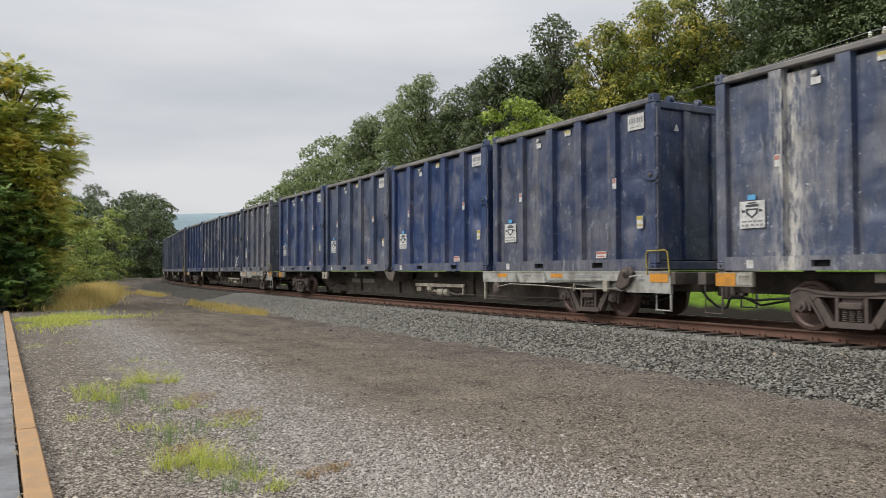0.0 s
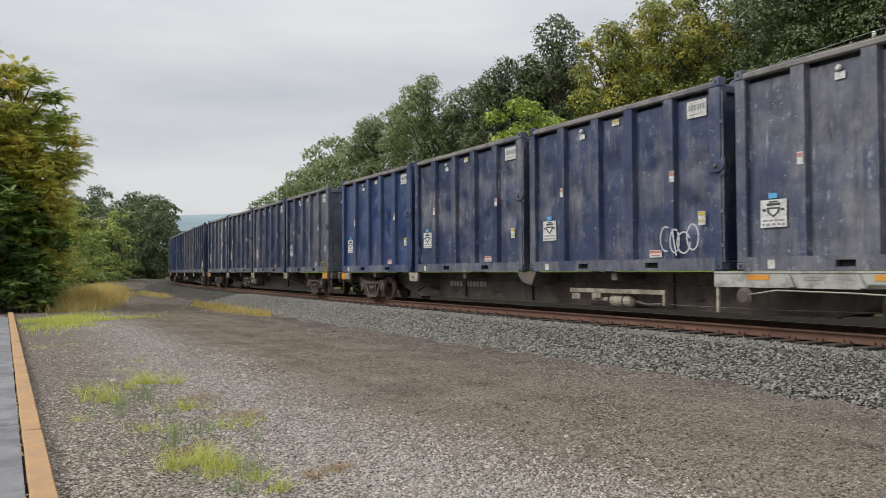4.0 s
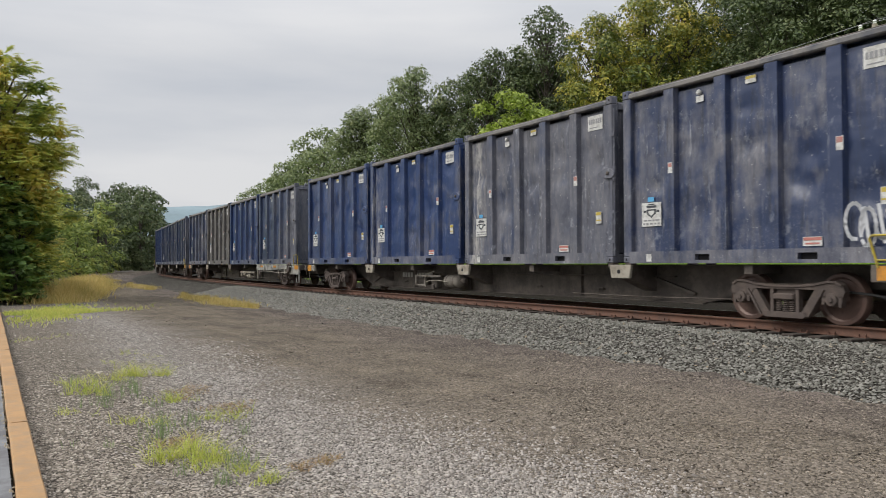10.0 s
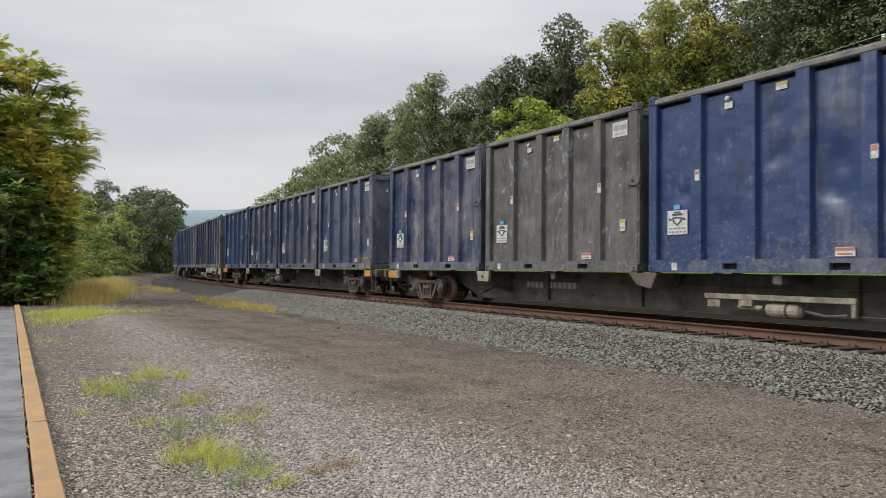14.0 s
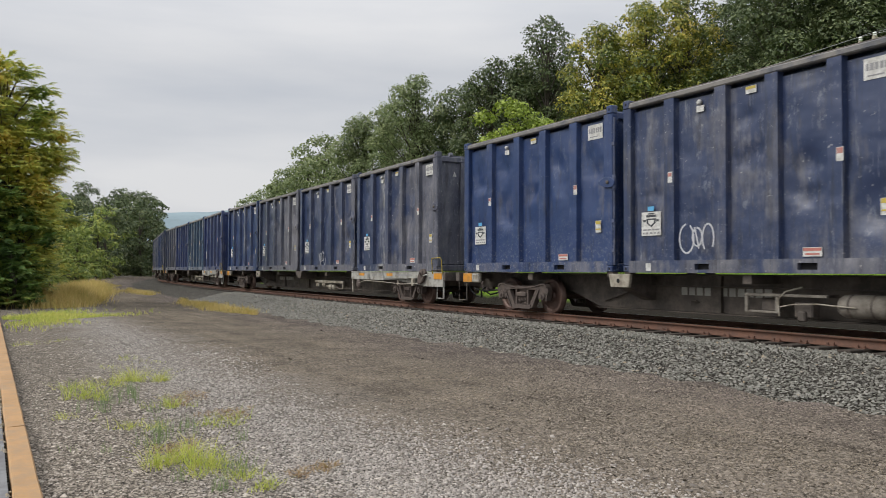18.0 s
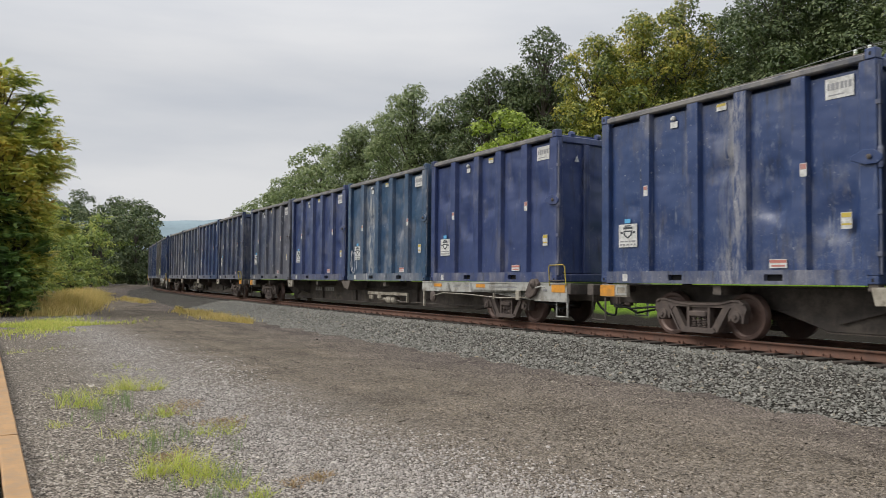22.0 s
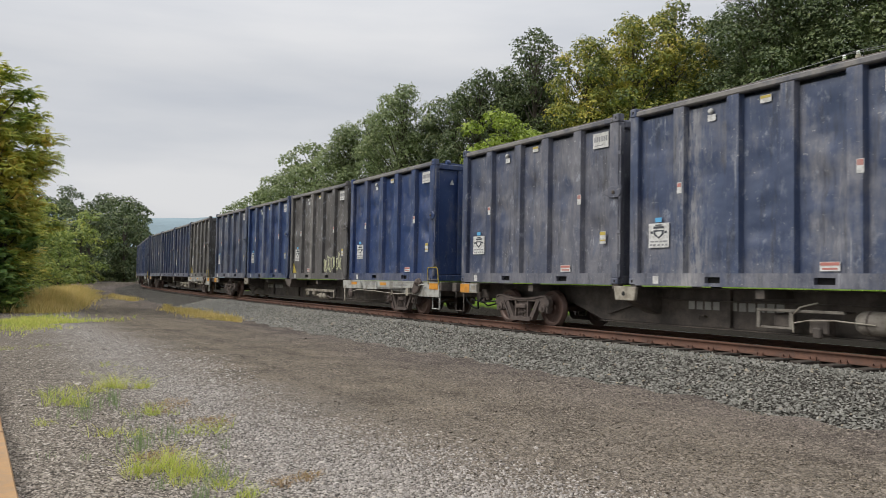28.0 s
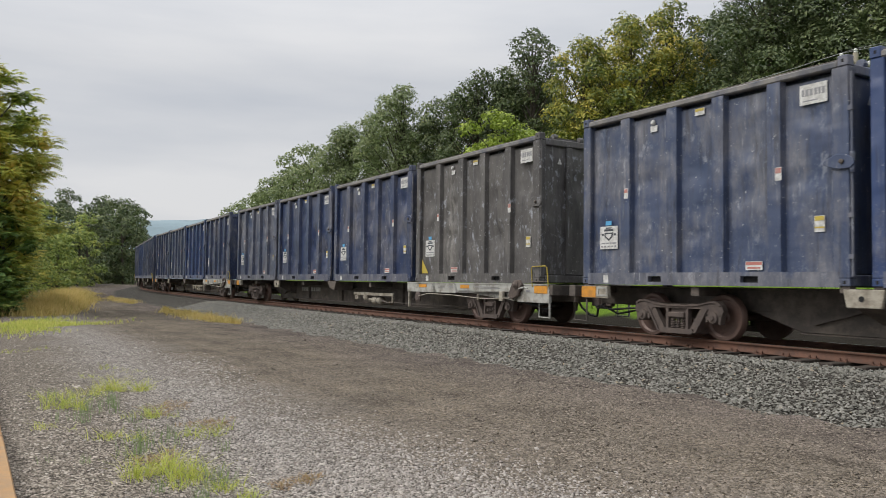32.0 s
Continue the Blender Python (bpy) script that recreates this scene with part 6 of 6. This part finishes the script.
# ---- trees ----
def leaf_cards(rng, centres, normals, size, droop=0.2, slim=0.55):
    """One leaf at each place."""
    n = len(centres)
    nr = normals + rng.normal(0, 0.30, (n, 3))
    nr /= np.linalg.norm(nr, axis=1)[:, None]
    t = np.cross(nr, rng.normal(0, 1, (n, 3)))
    t /= np.linalg.norm(t, axis=1)[:, None]
    b = np.cross(nr, t)
    s = size * rng.uniform(0.6, 1.3, n)[:, None]
    tip = t * s - np.array([0, 0, 1]) * s * droop
    v = np.stack([centres - t * s * 0.5 - b * s * slim, centres - t * s * 0.4 + b * s * slim, centres + tip], 1)
    return v.reshape(-1, 3), np.arange(n * 3).reshape(-1, 3)


def crown_mesh(name, rng, clumps, per, leaf, material, slim, up=0.35, droop=0.2):
    cs, ns = [], []
    for cx, cy, cz, cr in clumps:
        k = int(per * cr ** 2)
        d = rng.normal(0, 1, (k, 3))
        d /= np.linalg.norm(d, axis=1)[:, None]
        d[:, 2] = np.where(d[:, 2] < -0.4, -d[:, 2], d[:, 2])
        lump = 1 + 0.28 * np.sin(4 * d[:, 0] + cx) * np.sin(5 * d[:, 1] + cy) + 0.18 * np.sin(9 * d[:, 2] + 7 * d[:, 0] + cz)
        rad = cr * lump * (0.66 + 0.34 * np.sqrt(rng.random(k))) + np.abs(rng.normal(0, 0.09, k)) * cr
        p = d * rad[:, None] * np.array([1, 1, 0.78]) + np.array([cx, cy, cz])
        nn = d * (1 - up) + np.array([0, 0, up])
        cs.append(p)
        ns.append(nn)
    v, f = leaf_cards(rng, np.concatenate(cs), np.concatenate(ns), leaf, droop, slim)
    return mesh_from(name, v, f, material)


def frond_mesh(name, rng, clumps, per, leaf, material, pairs=6):
    """A crown of feathery leaves in flat sprays: leaflets in pairs along a rib that arches outwards."""
    out = []
    up = np.array([0, 0, 1.0])
    for cx, cy, cz, cr in clumps:
        k = int(per * cr ** 2) + 8
        d = rng.normal(0, 1, (k, 3))
        d[:, 2] = np.abs(d[:, 2]) * 0.75 - 0.12
        d /= np.linalg.norm(d, axis=1)[:, None]
        ln = (cr * rng.uniform(0.25, 0.5, k) + 0.18)[:, None]
        p0 = np.array([cx, cy, cz]) + d * (cr * rng.uniform(0.45, 0.95, k))[:, None] * np.array([1, 1, 0.62])
        run0 = d * np.array([1, 1, 0.45])
        run0 /= np.linalg.norm(run0, axis=1)[:, None]
        side = np.cross(run0, up) + rng.normal(0, 0.15, (k, 3))
        side /= np.linalg.norm(side, axis=1)[:, None]
        for j in range(pairs * 2):
            f = (j // 2 + 1.0) / pairs
            q = p0 + run0 * ln * f - up * ln * 0.22 * f * f
            run = run0 - up * 0.5 * f
            run /= np.linalg.norm(run, axis=1)[:, None]
            sz = leaf * (1.1 - 0.55 * abs(f - 0.4)) * rng.uniform(0.8, 1.2, k)[:, None]
            tip = q + (side if j % 2 else -side) * sz + run * sz * 0.45 + rng.normal(0, 0.10, (k, 3)) * sz - up * 0.2 * sz
            out.append(np.stack([q - run * sz * 0.24, q + run * sz * 0.24, tip], 1))
        m = int(260 * cr ** 2)
        d = rng.normal(0, 1, (m, 3))
        d /= np.linalg.norm(d, axis=1)[:, None]
        q = np.array([cx, cy, cz]) + d * (cr * rng.uniform(0.25, 0.75, m))[:, None] * np.array([1, 1, 0.6])
        out.append(leaf_cards(rng, q, d * 0.4 + up * 0.6, leaf * 1.1, 0.25, 0.5)[0].reshape(-1, 3, 3))
    v = np.concatenate(out).reshape(-1, 3)
    return mesh_from(name, v, np.arange(len(v)).reshape(-1, 3), material)


def tree(kind, x, y, h, spread, mat, seed, leaf=0.22, per=230, bare=0.22, clumps=26, slim=0.55, label="", category="tree", top=0.75, z=0.0, fronds=False):
    """A tapered trunk with limbs and an uneven crown of leaf clumps."""
    rnd = random.Random(seed)
    rng = np.random.default_rng(seed)
    root = new(kind)
    root.location = (x, y, z)
    cl = []
    for i in range(clumps):
        f = (i + rnd.random()) / clumps
        zc = h * (bare + (0.93 - bare) * f)
        g = (f - 0.45) / 0.55 if f > 0.45 else (0.45 - f) / 0.75
        rr = spread * math.sqrt(max(0.05, 1 - g * g * top))
        a = i * 2.4 + rnd.uniform(-0.6, 0.6)
        rad = rr * (rnd.uniform(0.45, 0.86) if i % 4 else rnd.uniform(0.0, 0.4))
        cl.append((math.cos(a) * rad, math.sin(a) * rad, zc, spread * rnd.uniform(0.22, 0.42) * (1.05 - 0.30 * f) * (0.78 if fronds else 0.90)))
    cl.append((rnd.uniform(-0.3, 0.3), rnd.uniform(-0.3, 0.3), h * 0.95, spread * 0.24))
    bm = bmesh.new()
    pts = [(0, 0, -0.15), (0.03 * h * 0.3, 0, h * 0.12), (rnd.uniform(-0.2, 0.2), rnd.uniform(-0.2, 0.2), h * 0.4), (rnd.uniform(-0.4, 0.4), rnd.uniform(-0.4, 0.4), h * 0.72), (cl[-1][0], cl[-1][1], h * 0.92)]
    r0 = 0.012 * h + 0.06
    add_tube(bm, pts, [r0 * 1.25, r0, r0 * 0.75, r0 * 0.4, r0 * 0.12], 8)
    part("trunk", bm, BARK, root)
    bm = bmesh.new()
    for cx, cy, cz, cr in cl[:-1]:
        zb = max(h * 0.12, min(h * 0.85, cz - 0.55 * math.hypot(cx, cy) - 0.1 * h))
        add_tube(bm, [(0, 0, zb), (cx * 0.45, cy * 0.45, zb + (cz - zb) * 0.45 + 0.2), (cx, cy, cz + cr * 0.3)], [r0 * 0.30, r0 * 0.16, r0 * 0.04], 5)
    part("limb_frame", bm, BARK, root)
    part("crown", frond_mesh("crown", rng, cl, per, leaf, mat) if fronds else crown_mesh("crown", rng, cl, per, leaf, mat, slim), None, root)
    return tagged(root, label, category)


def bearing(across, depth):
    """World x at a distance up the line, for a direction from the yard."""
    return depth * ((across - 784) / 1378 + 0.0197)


def build_trees():
    oak, mid, gold, bright = "tall dark green oak on the far side of the railway", "green broadleaf tree behind the railway", "broad tree with yellowing leaves behind the railway", "small bright lime-green tree in front of the wood"
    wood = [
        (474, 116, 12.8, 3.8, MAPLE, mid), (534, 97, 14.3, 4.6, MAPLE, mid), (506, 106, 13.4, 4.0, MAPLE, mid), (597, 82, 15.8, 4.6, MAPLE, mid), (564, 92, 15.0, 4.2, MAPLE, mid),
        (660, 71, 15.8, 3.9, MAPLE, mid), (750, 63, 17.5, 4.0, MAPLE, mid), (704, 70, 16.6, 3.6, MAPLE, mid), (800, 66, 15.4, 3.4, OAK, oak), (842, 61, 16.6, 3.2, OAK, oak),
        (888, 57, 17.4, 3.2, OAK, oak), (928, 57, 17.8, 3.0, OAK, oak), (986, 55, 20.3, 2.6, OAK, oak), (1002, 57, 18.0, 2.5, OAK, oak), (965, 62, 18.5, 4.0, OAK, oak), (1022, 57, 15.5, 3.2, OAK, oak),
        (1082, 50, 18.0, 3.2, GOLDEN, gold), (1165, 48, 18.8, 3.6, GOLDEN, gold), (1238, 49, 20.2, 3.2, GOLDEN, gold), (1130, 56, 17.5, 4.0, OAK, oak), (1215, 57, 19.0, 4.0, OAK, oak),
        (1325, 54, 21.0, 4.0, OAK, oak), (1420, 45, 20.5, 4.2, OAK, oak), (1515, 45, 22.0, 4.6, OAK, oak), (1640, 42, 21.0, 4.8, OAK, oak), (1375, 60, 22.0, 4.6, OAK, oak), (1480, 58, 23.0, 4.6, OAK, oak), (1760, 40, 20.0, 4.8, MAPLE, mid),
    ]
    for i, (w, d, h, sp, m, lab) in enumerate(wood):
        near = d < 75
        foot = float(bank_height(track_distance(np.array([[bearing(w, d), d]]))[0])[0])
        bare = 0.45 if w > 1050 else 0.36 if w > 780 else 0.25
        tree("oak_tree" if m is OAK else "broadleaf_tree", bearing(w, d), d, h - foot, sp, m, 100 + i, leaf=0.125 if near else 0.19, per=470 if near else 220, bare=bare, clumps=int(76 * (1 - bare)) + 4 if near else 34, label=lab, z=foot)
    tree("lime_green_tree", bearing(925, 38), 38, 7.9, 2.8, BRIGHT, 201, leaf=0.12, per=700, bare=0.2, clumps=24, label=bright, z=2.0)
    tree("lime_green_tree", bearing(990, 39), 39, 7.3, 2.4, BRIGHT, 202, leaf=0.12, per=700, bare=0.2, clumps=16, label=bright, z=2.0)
    # undergrowth at the wood's foot
    rnd = random.Random(77)
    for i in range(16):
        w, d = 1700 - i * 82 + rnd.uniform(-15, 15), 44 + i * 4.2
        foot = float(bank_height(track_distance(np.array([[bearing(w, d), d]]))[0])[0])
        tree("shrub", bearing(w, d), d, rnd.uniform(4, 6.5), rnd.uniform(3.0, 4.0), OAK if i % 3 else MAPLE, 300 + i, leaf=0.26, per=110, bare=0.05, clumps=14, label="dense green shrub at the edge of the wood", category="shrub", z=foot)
    # the near clump by the asphalt
    wal = "walnut tree with feathery leaves turning yellow"
    sm = "dark sumac bush beside the asphalt"
    for i, (x, y, h, sp) in enumerate([(-20.6, 34.0, 12.6, 3.4), (-18.1, 34.6, 11.2, 2.8), (-24.5, 35.0, 13.2, 4.0), (-19.0, 36.5, 9.5, 3.2), (-17.5, 33.8, 8.0, 2.2)]):
        tree("walnut_tree", x, y, h, sp, WALNUT, 401 + i, leaf=0.15, per=85, bare=0.14, clumps=64, label=wal, fronds=True)
    for i, (x, y, h, sp) in enumerate([(-17.8, 32.0, 5.6, 2.3), (-16.9, 33.4, 4.6, 1.8), (-20.5, 31.8, 4.8, 2.4), (-23.5, 32.5, 5.5, 2.6), (-16.3, 31.9, 2.6, 1.3), (-19.0, 31.3, 2.4, 1.5)]):
        tree("sumac_bush", x, y, h, sp, SUMAC, 420 + i, leaf=0.17, per=75, bare=0.05, clumps=34, label=sm, category="bush", fronds=True)
    # woods beyond, on the outside of the curve
    lab = "green roadside tree beyond the dry grass"
    for i, (x, y, h, sp, m) in enumerate([(-26.0, 56, 6.8, 2.8, ROADSIDE), (-30.0, 62, 7.4, 3.2, WALNUT), (-24.2, 50, 4.2, 2.0, ROADSIDE), (-33.0, 69, 6.8, 2.9, ROADSIDE), (-36.0, 66, 7.6, 3.6, MAPLE), (-39.5, 83, 9.0, 3.4, MAPLE), (-46, 95, 11.5, 4.6, MAPLE),
                                        (-56, 148, 16.5, 6.0, OAK), (-58.5, 168, 18.0, 6.0, OAK), (-48, 121, 12.6, 4.4, OAK), (-45, 111, 10.2, 3.8, ROADSIDE), (-53, 150, 13.5, 4.6, OAK), (-64, 150, 17.8, 6.5, OAK), (-52, 125, 12.0, 5.0, OAK), (-59, 132, 14.0, 6.0, OAK), (-71, 140, 16, 7.0, OAK), (-49, 108, 11.0, 4.5, OAK), (-55, 112, 12.0, 5.0, MAPLE), (-43, 78, 8.8, 4.2, OAK), (-63, 185, 18.5, 5.5, OAK), (-55, 139, 12.8, 5.0, ROADSIDE), (-50, 142, 14.2, 4.4, OAK), (-49.6, 150, 14.6, 4.2, OAK), (-31.5, 73, 5.4, 2.4, ROADSIDE), (-28.5, 66, 5.2, 2.2, ROADSIDE), (-70, 190, 19.5, 6.5, MAPLE)]):
        tree("roadside_tree", x, y, h, sp, m, 500 + i, leaf=0.15 if y < 70 else 0.26, per=420 if y < 70 else 150, bare=0.04, clumps=22, label=lab)
    for i, (x, y, h, sp) in enumerate([(-27.5, 50, 2.6, 1.8), (-31, 57, 3.2, 2.0), (-36, 74, 4.0, 2.2), (-43, 88, 4.5, 2.6), (-49, 101, 5, 2.8), (-53, 118, 5.0, 3.0), (-55.5, 138, 5.5, 3.2), (-63, 142, 5.5, 3.5), (-60, 122, 6, 3.5), (-41, 70, 5, 3)]):
        tree("shrub", x, y, h, sp, OAK if i % 2 else SUMAC, 560 + i, leaf=0.26, per=150, bare=0.02, clumps=14, label="dense dark roadside shrub", category="shrub")


build_trees()


# ---- utility line behind the railway ----
def build_pole(x, y, h):
    pole = new("utility_pole")
    pole.location = (x, y, 0)
    part("shaft", lathe([(0.17, -0.2), (0.15, h * 0.5), (0.12, h)], 12, "z"), POLE_WOOD, pole)
    p, d, n = frame_at(0)
    a = Vector((n[0], n[1], 0))
    arm = part("crossarm", tube([a * -1.2 + Vector((0, 0, h - 0.45)), a * 1.2 + Vector((0, 0, h - 0.45))], 0.05, 6), POLE_WOOD, pole)
    part("arm_brace", tube([a * -0.6 + Vector((0, 0, h - 0.47)), Vector((0, 0, h - 1.05))], 0.018, 5), WIRE, arm)
    part("arm_brace", tube([a * 0.6 + Vector((0, 0, h - 0.47)), Vector((0, 0, h - 1.05))], 0.018, 5), WIRE, arm)
    for o, z in ((-1.1, h - 0.4), (1.1, h - 0.4), (0.0, h)):
        part("insulator", lathe([(0.05, z), (0.1, z + 0.05), (0.06, z + 0.1), (0.1, z + 0.14), (0.05, z + 0.2)], 10, "z", (a.x * o, a.y * o, 0)), INSULATOR, pole)
    return tagged(pole, "bleached timber utility pole with a crossarm and white insulators", "utility pole", "utility poles")


def build_wires():
    p, d, n = frame_at(0)
    d, a = Vector((d[0], d[1], 0)), Vector((n[0], n[1], 0))
    base = Vector((20.8, 34.6, 0))
    tops = [base + d * 38, base, base - d * 38]
    h = 12.4
    for q in tops:
        build_pole(q.x, q.y, h)
    for o, z in ((-1.1, h - 0.2), (1.1, h - 0.2), (0, h + 0.2), (0.1, h - 3.4)):
        bm = bmesh.new()
        for q0, q1 in zip(tops, tops[1:]):
            pts = []
            for i in range(13):
                f = i / 12
                pts.append(q0.lerp(q1, f) + a * o + Vector((0, 0, z - 2.4 * f * (1 - f))))
            add_tube(bm, pts, 0.014, 5)
        tagged(part("overhead_wire", bm, WIRE), "thin grey overhead wire between utility poles", "wire", "overhead wires")


build_wires()


# ---- the distant ridge ----
def build_ridge():
    n, m = 120, 6
    verts, faces = [], []
    for i in range(n + 1):
        a = math.radians(-75 + 150 * i / n)
        top = 226 + 45 * math.sin(a * 3.1 + 0.6) + 18 * math.sin(a * 9 + 1) + 6 * noise.noise((i * 0.7, 0, 0))
        for j in range(m + 1):
            f = j / m
            r = 2000 + 700 * f
            verts.append((r * math.sin(a), r * math.cos(a), -5 + top * math.sin(f * math.pi / 2) + 5 * noise.noise((i * 1.3, j * 2.0, 4))))
    for i in range(n):
        for j in range(m):
            k = i * (m + 1) + j
            faces.append((k, k + m + 1, k + m + 2, k + 1))
    ob = smooth(new("backdrop_ridge", mesh_from("backdrop_ridge", verts, faces, HILL)))
    tagged(ob, "hazy blue-green wooded ridge far away", "hill", kind="structure")


build_ridge()


# ---- what moves: the train rolls past, its wheels turn ----
def motions():
    ticks = list(range(0, 33))
    poses = {(n, t): car_pose(n, t) for n in CAR_NUMBERS for t in ticks}
    for n, car in CARS.items():
        walk(car, [(t, poses[n, t]) for t in ticks])
        for k in range(4):
            local = pose(BOX_FIRST + BOX_LENGTH / 2 + k * BOX_PITCH, 0, BOX_Z)
            walk(BOXES[n, k], [(t, poses[n, t] @ local) for t in ticks])
        for truck in [c for c in car.children if c.name.startswith("truck")]:
            for w in [c for c in truck.children if c.name.startswith("wheelset")]:
                x, z = w.location.x, w.location.z
                turned = lambda t: -math.degrees(travelled(t) / 0.42)
                at = lambda t: FIRST_CENTRE + n * CAR_PITCH + truck.location.x - travelled(t)
                times = [j / 15 for j in range(0, 481) if -12 < at(j / 15) < 42]
                rows = [(t, pose(x, 0, z, 0, turned(t) % 360.0, 0)) for t in times]
                if not rows:
                    rows = [(0.0, pose(x, 0, z))]
                if rows[0][0] > 0:
                    rows.insert(0, (0.0, rows[0][1]))
                if rows[-1][0] < 32:
                    rows.append((32.0, rows[-1][1]))
                walk(w, rows)


motions()
